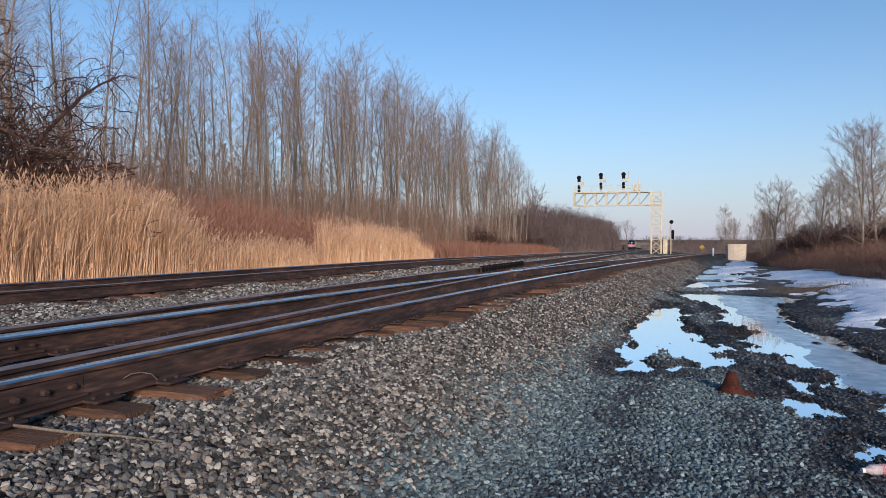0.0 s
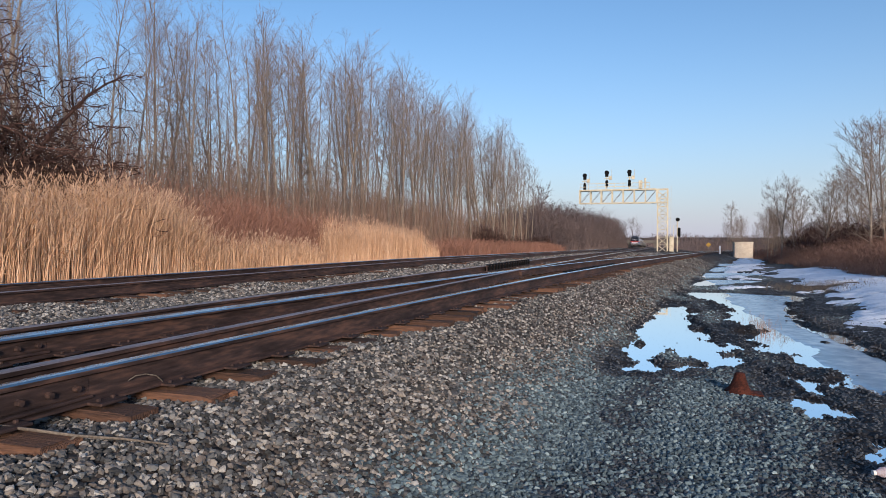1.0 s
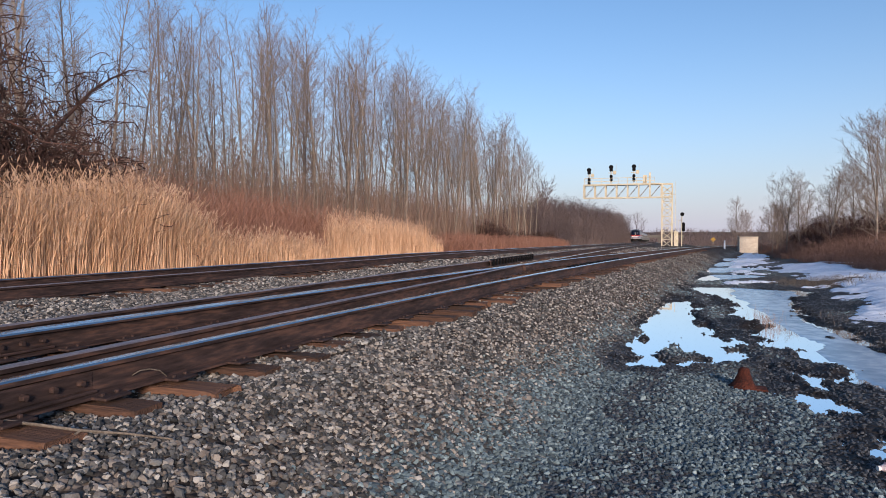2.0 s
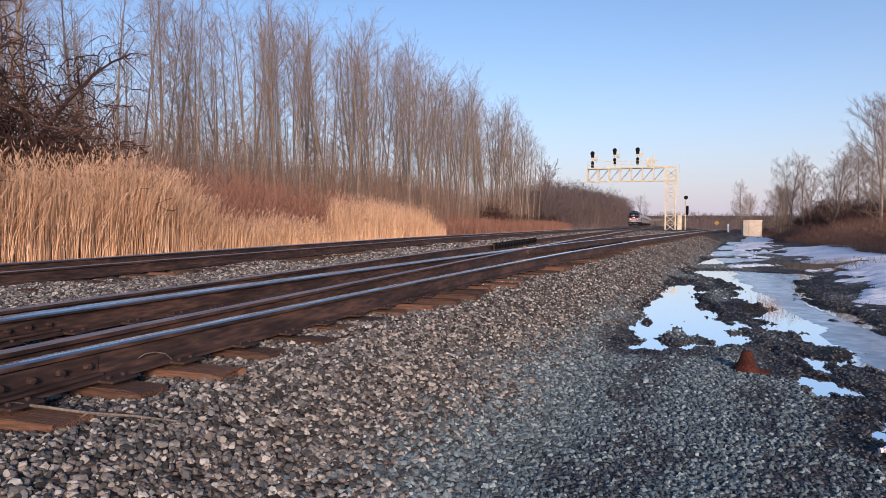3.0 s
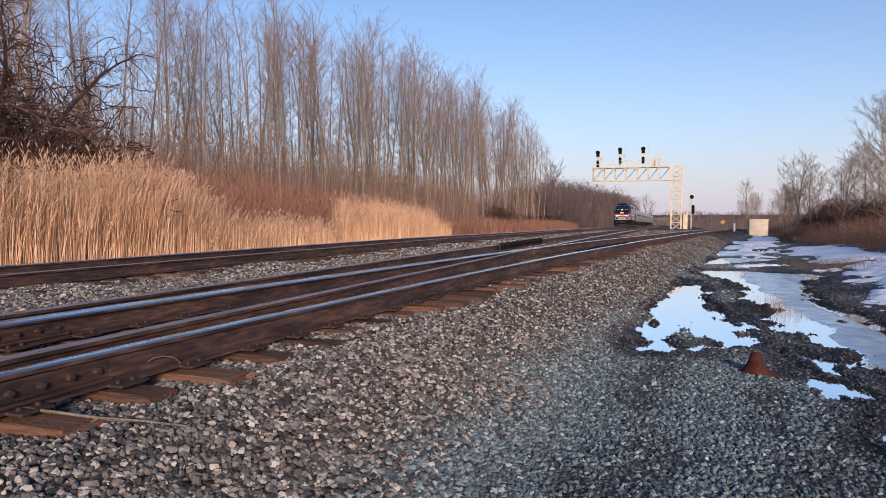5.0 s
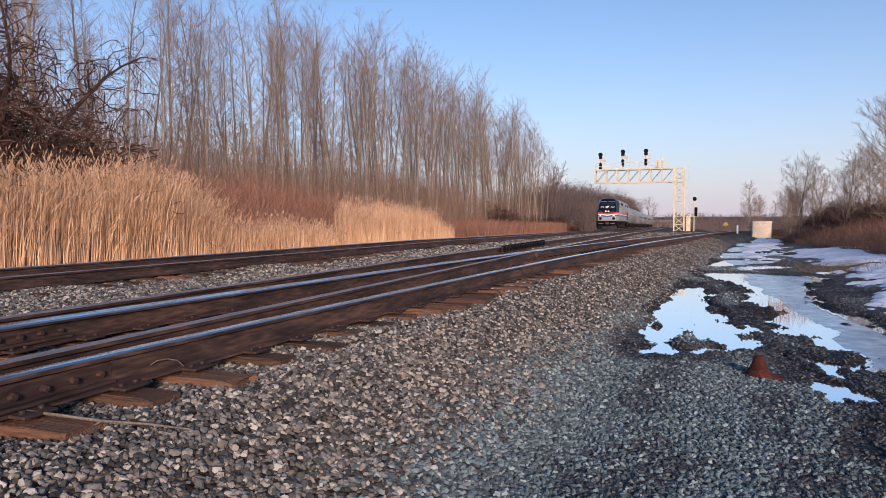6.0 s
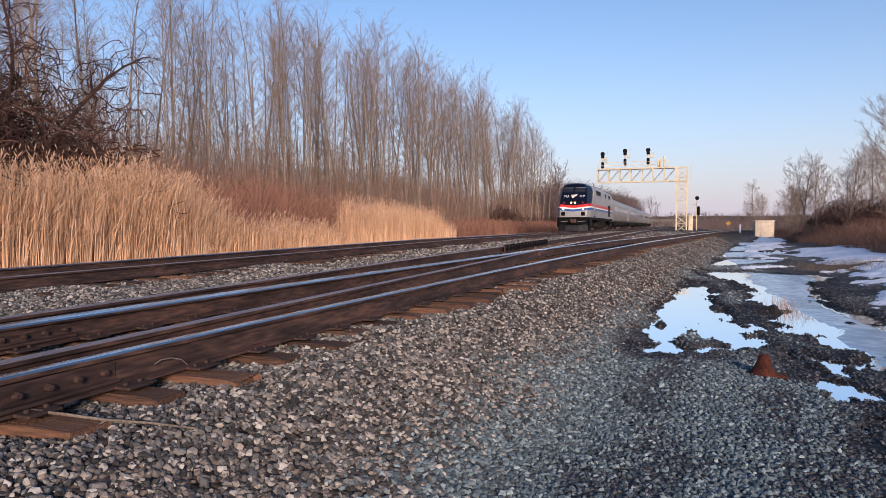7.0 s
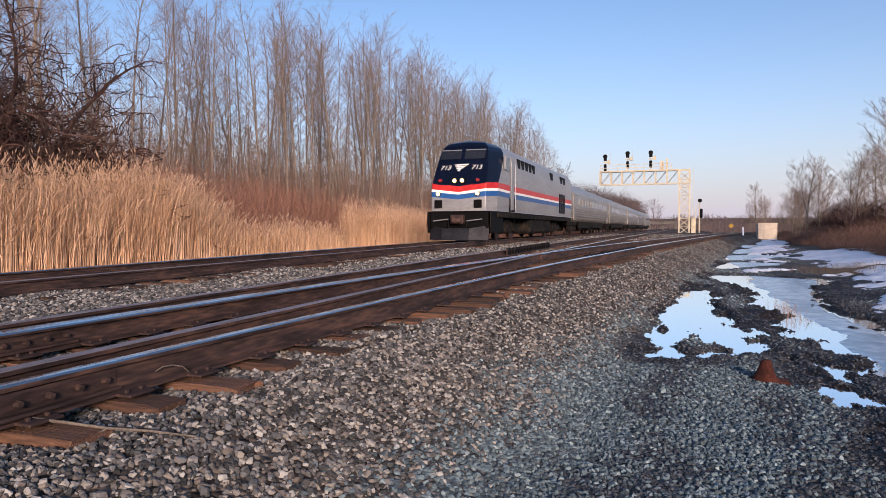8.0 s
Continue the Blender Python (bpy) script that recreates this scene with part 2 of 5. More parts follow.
WATER_Z = -0.855
_r = random.Random(12)
TIES, _y = [], 0.6
while _y < 62:
    TIES.append((_y, max(-2.5, MAIN_X + GAUGE / 2 + float(turnout(_y)) + (0.42 if _y < 20 else 0.24)) + _r.uniform(-0.1, 0.1), _r.uniform(-1.8, 1.8)))
    _y += 0.535 + _r.uniform(-0.04, 0.04)


def height(x, y):
    x, y = np.asarray(x, dtype=float), np.asarray(y, dtype=float)
    e = bed_edge(y)
    z = -0.23 - 0.025 * smoothstep(-5.6, -5.2, x) * np.ones(np.broadcast(x, y).shape)
    z = z - 0.02 * waves(x, y, 3, 0.8) - 0.04 * smoothstep(0.4, 1.2, 1.6 - np.abs(x + 6.7))
    z = z - 0.6 * smoothstep(-11.1, -13.2, x)
    fall = 1.75
    z = np.where(x > e - 0.1, -0.255 - 0.565 * smoothstep(e - 0.1, e + fall, x) ** 0.85, z)
    z = z + 0.012 * waves(x, y, 5, 0.5) + 0.015 * waves(x, y, 6, 2.0) * smoothstep(e, e + 1, x)
    # wet hollows
    edge = 0.12 * waves(x, y, 11, 0.35) + 0.11 * waves(x, y * 0.5, 12, 0.1) + 0.07 * waves(x, y * 0.5, 13, 0.05)
    p = np.maximum(puddle_field(x, y), pond_field(x, y)) + edge * 1.2
    z = z - 0.09 * smoothstep(-0.25, 0.2, p)
    streak = 0.03 * waves(x, y * 0.3, 15, 0.1) + 0.026 * waves(x * 0.35, y, 16, 0.12) + 0.018 * waves(x, y * 0.6, 17, 0.05)
    z = z + streak * smoothstep(-0.5, -0.05, p) * (1 - 0.75 * smoothstep(0.15, 0.4, p)) * smoothstep(24, 20, y)
    # ruts of the wet track between the pools
    z = z - 0.02 * np.exp(-((x - 1.05) / 0.16) ** 2) * smoothstep(5, 8, y) * (1 - smoothstep(20, 26, y))
    # verge rising towards the brush
    z = z + 0.28 * smoothstep(3.2, 6.5, x - np.maximum(0, e + 1)) + 0.5 * smoothstep(7, 14, x - np.maximum(0, e + 1))
    z = z + 0.06 * waves(x, y, 21, 3.0) * smoothstep(3.0, 5.0, x) + 0.3 * smoothstep(-17, -26, x)
    # a low ridge closes the distance
    return z + grade(y) + 13.5 * smoothstep(640, 960, y)


def snow_field(x, y):
    e = bed_edge(y)
    a = capsule(x, y, [(5.7, 9.0, 1.2), (5.7, 15.0, 1.5), (6.2, 22.0, 1.6), (6.8, 30.0, 1.7), (6.7, 40.0, 1.2)])
    b = capsule(x, y, [(4.2, 49.0, 0.9), (5.2, 60.0, 1.2), (6.2, 76.0, 1.2)])
    c = capsule(x, y, [(2.0, 23.6, 0.35), (3.4, 24.6, 0.3)])
    c = np.maximum(c, capsule(x, y, [(1.4, 30.0, 0.4), (4.4, 30.5, 0.4)]))
    c = np.maximum(c, capsule(x, y, [(2.4, 38.5, 0.6), (5.4, 39.5, 0.7)]))
    c = np.maximum(c, capsule(x, y, [(2.8, 33.0, 0.7), (3.8, 40.0, 1.1), (5.0, 48.0, 1.4), (6.0, 58.0, 1.6), (6.8, 70.0, 1.7), (8.2, 84.0, 1.8)]))
    c = c - 1.5 * smoothstep(-0.4, 0.3, capsule(x, y, [(3.6, 23.5, 0.6), (5.9, 25.0, 0.35)]))
    a = a - 1.5 * smoothstep(-0.4, 0.3, capsule(x, y, [(3.6, 23.5, 0.6), (5.9, 25.0, 0.35)]))
    return np.maximum.reduce([a, b, c]) - 3 * smoothstep(e + 2.6, e + 1.7, x) + 0.75 * waves(x, y * 0.6, 31, 0.9) + 0.55 * waves(x, y, 32, 0.25) + 0.24 * waves(x, y, 33, 0.1)


# ---- ground ----
def steps(parts):
    out = []
    for a, b, d in parts:
        out += list(np.arange(a, b, d))
    return np.array(out + [parts[-1][1]])


def ground_material():
    m = bpy.data.materials.new("ground_soil_and_gravel")
    m.use_nodes = True
    n, l = m.node_tree.nodes, m.node_tree.links
    b = n["Principled BSDF"]
    tc = n.new("ShaderNodeTexCoord")

    def noise_tex(scale, detail=6):
        t = n.new("ShaderNodeTexNoise")
        t.inputs["Scale"].default_value, t.inputs["Detail"].default_value = scale, detail
        l.new(tc.outputs["Object"], t.inputs["Vector"])
        return t.outputs["Fac"]

    def ramp(fac, stops):
        r = n.new("ShaderNodeValToRGB")
        e = r.color_ramp.elements
        while len(e) < len(stops):
            e.new(0.5)
        for i, (p, c) in enumerate(stops):
            e[i].position, e[i].color = p, (*c, 1)
        l.new(fac, r.inputs["Fac"])
        return r.outputs["Color"]

    def attr(name):
        a = n.new("ShaderNodeAttribute")
        a.attribute_name = name
        return a.outputs["Fac"]

    def mix(f, a, c):
        x = n.new("ShaderNodeMix")
        x.data_type = "RGBA"
        l.new(f, x.inputs[0])
        l.new(a, x.inputs[6])
        l.new(c, x.inputs[7])
        return x.outputs[2]

    vor = n.new("ShaderNodeTexVoronoi")
    vor.inputs["Scale"].default_value = 24
    l.new(tc.outputs["Object"], vor.inputs["Vector"])
    sep = n.new("ShaderNodeSeparateColor")
    l.new(vor.outputs["Color"], sep.inputs["Color"])
    # ballast ground is darkened in colour for the shade between loose stones
    bal = ramp(sep.outputs[0], [(0, (0.016, 0.013, 0.012)), (0.5, (0.062, 0.052, 0.046)), (1, (0.17, 0.145, 0.125))])
    gra = ramp(sep.outputs[0], [(0, (0.04, 0.042, 0.045)), (0.5, (0.12, 0.125, 0.125)), (1, (0.28, 0.29, 0.28))])
    mud = ramp(noise_tex(5), [(0.3, (0.009, 0.009, 0.01)), (0.55, (0.022, 0.02, 0.02)), (0.75, (0.055, 0.045, 0.038))])
    soil = ramp(noise_tex(1.5), [(0.3, (0.06, 0.042, 0.03)), (0.55, (0.11, 0.075, 0.05)), (0.75, (0.18, 0.125, 0.085))])
    c = mix(attr("road"), bal, gra)
    c = mix(attr("soil"), c, soil)
    # pale reed litter; its colour also carries the light on the reeds' foot
    lit_straw = ramp(noise_tex(9), [(0.3, (0.2, 0.125, 0.075)), (0.55, (0.36, 0.24, 0.15)), (0.75, (0.5, 0.36, 0.24))])
    c = mix(attr("lit_straw"), c, lit_straw)
    c = mix(attr("mud"), c, mud)
    l.new(c, b.inputs["Base Color"])
    rr = n.new("ShaderNodeMapRange")
    rr.inputs["To Min"].default_value, rr.inputs["To Max"].default_value = 0.9, 0.62
    l.new(attr("mud"), rr.inputs["Value"])
    l.new(rr.outputs[0], b.inputs["Roughness"])
    socket(b, "Specular IOR Level", 0.14)
    bn = n.new("ShaderNodeBump")
    bn.inputs["Strength"].default_value, bn.inputs["Distance"].default_value = 0.7, 0.03
    inv = n.new("ShaderNodeMath")
    inv.operation = "MULTIPLY_ADD"
    inv.inputs[1].default_value = -1.2
    l.new(vor.outputs["Distance"], inv.inputs[0])
    l.new(noise_tex(12), inv.inputs[2])
    l.new(inv.outputs[0], bn.inputs["Height"])
    l.new(bn.outputs["Normal"], b.inputs["Normal"])
    return m


def mud_field(x, y):
    e = bed_edge(y)
    wet = np.maximum(puddle_field(x, y), pond_field(x, y))
    m = smoothstep(-0.75, -0.1, wet + 0.3 * waves(x, y, 41, 0.5))
    strip = smoothstep(0.25, 0.0, np.abs(x - 1.9 + 0.05 * (y - 5)) - 0.45 + 0.25 * waves(x, y, 42, 0.4)) * (1 - smoothstep(6.5, 9.5, y)) * smoothstep(2.0, 3.0, y)
    rut = capsule(x, y, [(0.0, 8.2, 0.16), (-0.08, 6.8, 0.15), (-0.16, 5.4, 0.2), (-0.36, 3.9, 0.15)])
    rut = np.maximum(rut, capsule(x, y, [(0.85, 6.4, 0.2), (0.75, 5.0, 0.22), (0.72, 3.9, 0.28)]))
    rut = np.maximum(rut, capsule(x, y, [(1.55, 6.8, 0.25), (1.36, 5.6, 0.36), (1.08, 4.3, 0.36), (0.9, 3.2, 0.3)]))
    rut = 0.55 * smoothstep(-0.14, 0.14, rut + 0.16 * waves(x, y, 43, 0.3) + 0.1 * waves(x, y, 45, 0.1))
    verge = smoothstep(2.2, 2.9, x) * (1 - smoothstep(5.0, 7.0, x)) * smoothstep(-0.5, 0.3, waves(x, y, 44, 1.2) + 0.5)
    return np.clip(np.maximum.reduce([m * (x > e + 1.2), strip, rut, verge * (y > 3) * (1 - 0.75 * smoothstep(24, 34, y))]), 0, 1)


def build_ground():
    xs = steps([(-3000, -400, 200), (-400, -60, 20), (-60, -16, 2), (-16, -5, 0.35), (-5, -2.6, 0.2), (-2.6, 3.6, 0.055), (3.6, 9, 0.2), (9, 30, 1.5), (30, 100, 10), (100, 500, 50), (500, 3000, 250)])
    ys = steps([(-300, -20, 20), (-20, 0, 2), (0, 3, 0.3), (3, 20, 0.085), (20, 50, 0.3), (50, 130, 2), (130, 400, 15), (400, 1000, 40), (1000, 3600, 200)])
    X, Y = np.meshgrid(xs, ys)
    Z = height(X, Y)
    v = np.stack([X, Y, Z], -1).reshape(-1, 3)
    nx, ny = len(xs), len(ys)
    i = np.arange(ny - 1)[:, None] * nx + np.arange(nx - 1)[None, :]
    f = np.stack([i, i + 1, i + nx + 1, i + nx], -1).reshape(-1, 4)
    e = bed_edge(Y)
    road = smoothstep(e + 0.7, e + 1.5, X + 0.3 * waves(X, Y, 51, 1.0))
    soil = np.maximum(smoothstep(-11.8, -12.8, X), smoothstep(5.0, 7.0, X - np.maximum(0, e)))
    soil = np.maximum(soil, smoothstep(40, 60, Y + 6 * waves(X, Y, 52, 6.0)) * smoothstep(e + 1.2, e + 2.2, X))
    soil = np.maximum(soil, smoothstep(130, 200, Y) * np.maximum(smoothstep(-12, -14, X), smoothstep(2, 5, X)))
    lit_straw = smoothstep(-13.0, -14.2, X) * smoothstep(-24, -21, X) * (Y < 60)
    at = {"lit_straw": lit_straw.ravel(), "road": road.ravel(), "soil": soil.ravel(), "mud": mud_field(X, Y).ravel()}
    g = bulk("ground", v, f, ground_material(), "brown gravel and wet mud beside railway tracks", "ground", "structure", attr=at)
    g.data.polygons.foreach_set("use_smooth", np.ones(len(g.data.polygons), dtype=bool))


def sheet(name, xs, ys, zfun, keep, mat, label, category):
    X, Y = np.meshgrid(xs, ys)
    Z = zfun(X, Y)
    K = keep(X, Y)
    nx, ny = len(xs), len(ys)
    i = np.arange(ny - 1)[:, None] * nx + np.arange(nx - 1)[None, :]
    ok = K[:-1, :-1] | K[1:, :-1] | K[:-1, 1:] | K[1:, 1:]
    i = i[ok]
    f = np.stack([i, i + 1, i + nx + 1, i + nx], -1)
    v = np.stack([X, Y, Z], -1).reshape(-1, 3)
    used = np.unique(f)
    remap = np.zeros(len(v), dtype=np.int64)
    remap[used] = np.arange(len(used))
    ob = bulk(name, v[used], remap[f], mat, label, category, "structure")
    ob.data.polygons.foreach_set("use_smooth", np.ones(len(ob.data.polygons), dtype=bool))
    return ob


def ice_line(x, y):
    """Positive where the pond has frozen over."""
    return np.minimum(pond_field(x, y) + 0.05 - 0.2 * smoothstep(24, 20, y), x - 2.0 + 0.03 * (y - 11.5) * (y < 16) + 0.1 * (y >= 16) + 0.16 * waves(x, y, 61, 1.2))


def build_wet():
    xs, ys = np.arange(-0.8, 8.0, 0.06), np.concatenate([np.arange(4, 36, 0.12), np.arange(36, 60, 0.25)])
    sheet("water", xs, ys, lambda x, y: WATER_Z + grade(y) + 0 * x, lambda x, y: np.maximum(puddle_field(x, y), pond_field(x, y)) > -0.35, WATER, "still puddle water reflecting the evening sky", "puddle")
    sheet("ice", xs, ys, lambda x, y: np.where(ice_line(x, y) > 0, WATER_Z + 0.008, WATER_Z - 0.01) + grade(y), lambda x, y: ice_line(x, y) > -0.12, ICE, "thin blue-grey ice on the roadside pool", "ice")
    xs, ys = np.arange(1.0, 11.0, 0.1), np.concatenate([np.arange(7, 30, 0.1), np.arange(30, 92, 0.3)])
    sheet("snow", xs, ys, lambda x, y: height(x, y) + np.clip(0.09 * snow_field(x, y), -0.06, 0.045), lambda x, y: snow_field(x, y) > -0.3, SNOW, "patches of old blue-shaded snow on the verge", "snow")


# ---- stones ----
def stone_kit(count, seed):
    kit = []
    r = random.Random(seed)
    for _ in range(count):
        bm = bmesh.new()
        long, wide, thick = r.uniform(0.5, 0.66), r.uniform(0.38, 0.5), r.uniform(0.27, 0.4)
        g = 1.618
        for q in ((-1, g, 0), (1, g, 0), (-1, -g, 0), (1, -g, 0), (0, -1, g), (0, 1, g), (0, -1, -g), (0, 1, -g), (g, 0, -1), (g, 0, 1), (-g, 0, -1), (-g, 0, 1)):
            d = Vector(q).normalized() + Vector((r.gauss(0, 0.24), r.gauss(0, 0.24), r.gauss(0, 0.24)))
            d = d / max(abs(d.x), abs(d.y), abs(d.z)) * 0.55 + d.normalized() * 0.45
            bm.verts.new((d.x * long, d.y * wide, d.z * thick))
        bmesh.ops.convex_hull(bm, input=bm.verts)
        loose = [v for v in bm.verts if not v.link_faces]
        bmesh.ops.delete(bm, geom=loose, context="VERTS")
        bmesh.ops.triangulate(bm, faces=bm.faces)
        bmesh.ops.recalc_face_normals(bm, faces=bm.faces)
        bm.verts.index_update()
        kit.append((np.array([v.co[:] for v in bm.verts]), np.array([[v.index for v in f.verts] for f in bm.faces])))
        bm.free()
    return kit


KIT = stone_kit(14, 4)


def scatter(name, x, y, size, sink, mat, label, seed, ztop=None):
    r = np.random.RandomState(seed)
    z = height(x, y) if ztop is None else ztop
    which = r.randint(0, len(KIT), len(x))
    vs, fs, base = [], [], 0
    for k, (kv, kf) in enumerate(KIT):
        j = np.nonzero(which == k)[0]
        if not len(j):
            continue
        q = r.normal(size=(len(j), 4)) * np.array([1, 0.35, 0.35, 1])
        q /= np.linalg.norm(q, axis=1)[:, None]
        w, a, b, c = q.T
        R = np.stack([1 - 2 * (b * b + c * c), 2 * (a * b - c * w), 2 * (a * c + b * w), 2 * (a * b + c * w), 1 - 2 * (a * a + c * c), 2 * (b * c - a * w), 2 * (a * c - b * w), 2 * (b * c + a * w), 1 - 2 * (a * a + b * b)], -1).reshape(-1, 3, 3)
        p = np.einsum("nij,vj->nvi", R, kv) * size[j][:, None, None]
        p += np.stack([x[j], y[j], z[j] + size[j] * sink], -1)[:, None, :]
        vs.append(p.reshape(-1, 3))
        fs.append((kf[None] + (np.arange(len(j)) * len(kv))[:, None, None] + base).reshape(-1, 3))
        base += len(j) * len(kv)
    return bulk(name, np.concatenate(vs), np.concatenate(fs), mat, label, "ballast")


def in_view(x, y):
    """Ground that the camera can see at all."""
    return (y > 0.62 * -x - 0.3) & (y > 1.9 * x - 1.0) & (y > 1.7)


def build_stones():
    r = np.random.RandomState(7)

    def field(x0, x1, y0, y1, per, far):
        n = int((x1 - x0) * (y1 - y0) * per)
        x, y = r.uniform(x0, x1, n), r.uniform(y0, y1, n)
        keep = r.rand(n) < np.clip((far / np.maximum(y, 0.1)) ** 1.6, 0.0, 1)
        return x[keep], y[keep]

    # shoulder of the near track
    x, y = field(-2.8, 2.0, 1.6, 50, 2050, 4.6)
    e = bed_edge(y)
    x = x + e
    keep = in_view(x, y)
    x, y, e = x[keep], y[keep], e[keep]
    road = smoothstep(e + 0.7, e + 1.6, x + 0.25 * waves(x, y, 51, 1.0))
    on_tie = np.zeros(len(x), dtype=bool)
    for ty, tx, _ in TIES:
        on_tie |= (np.abs(y - ty) < 0.125) & (x < tx - 0.02) & (x > -5.0) & (r.rand(len(x)) > 0.14)
    keep = (r.rand(len(x)) > road) & ~on_tie
    x, y = x[keep], y[keep]
    scatter("ballast_stones", x, y, (0.018 + 0.024 * r.rand(len(x)) ** 1.4) * (1 + 0.35 * (r.rand(len(x)) > 0.95)) * (1 + 0.012 * y), 0.12, BALLAST, "loose angular grey-brown ballast stones beside the track", 8)
    # service road
    x, y = field(-1.9, 4.6, 2.5, 40, 1700, 5.0)
    keep = in_view(x, y)
    x, y = x[keep], y[keep]
    e = bed_edge(y)
    road = smoothstep(e + 0.6, e + 1.5, x + 0.25 * waves(x, y, 51, 1.0))
    keep = (r.rand(len(x)) < road * (1 - 0.5 * mud_field(x, y))) & (height(x, y) - grade(y) > WATER_Z - 0.03 * r.rand(len(x)))
    x, y = x[keep], y[keep]
    wet = r.rand(len(x)) < 1.2 * mud_field(x, y)
    s = r.uniform(0.02, 0.044, len(x)) * (1 + 0.012 * y)
    scatter("gravel_stones", x[~wet], y[~wet], s[~wet], 0.05, GRAVEL, "trodden blue-grey gravel of the service road", 9)
    scatter("wet_stones", x[wet], y[wet], s[wet] * 0.8, 0.0, WET_STONE, "dark wet gravel round the puddles", 19)
    # between the tracks
    x, y = field(-8.3, -5.05, 3.2, 36, 640, 7.0)
    keep = in_view(x, y)
    x, y = x[keep], y[keep]
    scatter("ballast_bed", x, y, r.uniform(0.03, 0.06, len(x)) * (1 + 0.016 * y), 0.12, BALLAST, "grey-brown ballast stones between the two tracks", 10)
    # farther bed between the parting tracks
    n = 9000
    y = 18 + 70 * r.rand(n) ** 1.4
    e = bed_edge(y)
    x = -8.0 + (e - 2.4 + 8.0) * r.rand(n)
    scatter("ballast_far", x, y, r.uniform(0.06, 0.1, n) * (1 + 0.008 * y), 0.1, BALLAST, "grey-brown ballast far along the tracks", 20)


build_ground()
build_wet()
build_stones()


# ---- tracks ----
RAIL_H = 0.186
PROFILE = [(-0.076, -0.186), (0.076, -0.186), (0.076, -0.172), (0.014, -0.155), (0.009, -0.1), (0.011, -0.045), (0.036, -0.034), (0.0375, -0.01), (0.028, -0.001), (0.0, 0.0), (-0.028, -0.001), (-0.0375, -0.01), (-0.036, -0.034), (-0.011, -0.045), (-0.009, -0.1), (-0.014, -0.155), (-0.076, -0.172)]


def rail(name, fun, y0, y1, z, head, parent, label="", step=1.0, wide=1.0, worn=0.0):
    ys = np.arange(y0, y1 + 0.01, step)
    k = len(PROFILE)
    v, f, s = [], [], []
    for y in ys:
        x, dz = float(fun(y)), float(grade(y))
        v += [(x + px * (wide if pz > -0.05 else 1), y, z + dz + pz - (px * worn if pz > -0.02 else 0)) for px, pz in PROFILE]
    for i in range(len(ys) - 1):
        for j in range(k):
            a, b = i * k + j, i * k + (j + 1) % k
            f.append((a, b, b + k, a + k))
            s.append(1 if j in (7, 8, 9, 10) else 0)
    f.append(tuple(range(k)))
    s.append(0)
    f.append(tuple(reversed(range((len(ys) - 1) * k, len(ys) * k))))
    s.append(0)
    return link_mesh(name, v, f, [RUST, head], parent, label, s)


def straight(x):
    return lambda y: x


def tie_mesh(length, seed):
    r = random.Random(seed)
    bm = bmesh.new()
    add_box(bm, (-length / 2, -0.115, -0.17), (length / 2, 0.115, 0.0))
    bmesh.ops.bevel(bm, geom=list(bm.edges), offset=0.012, segments=1, affect="EDGES")
    for v in bm.verts:
        v.co += Vector((r.uniform(-0.02, 0.012), r.uniform(-0.012, 0.012), r.uniform(-0.018, 0.006)))
    me = bpy.data.meshes.new("tie")
    bm.to_mesh(me)
    bm.free()
    me.materials.append(TIE)
    return me


def piece(name, me, parent, m):
    ob = new(name, me)
    ob.parent = parent
    ob.matrix_basis = m
    return ob


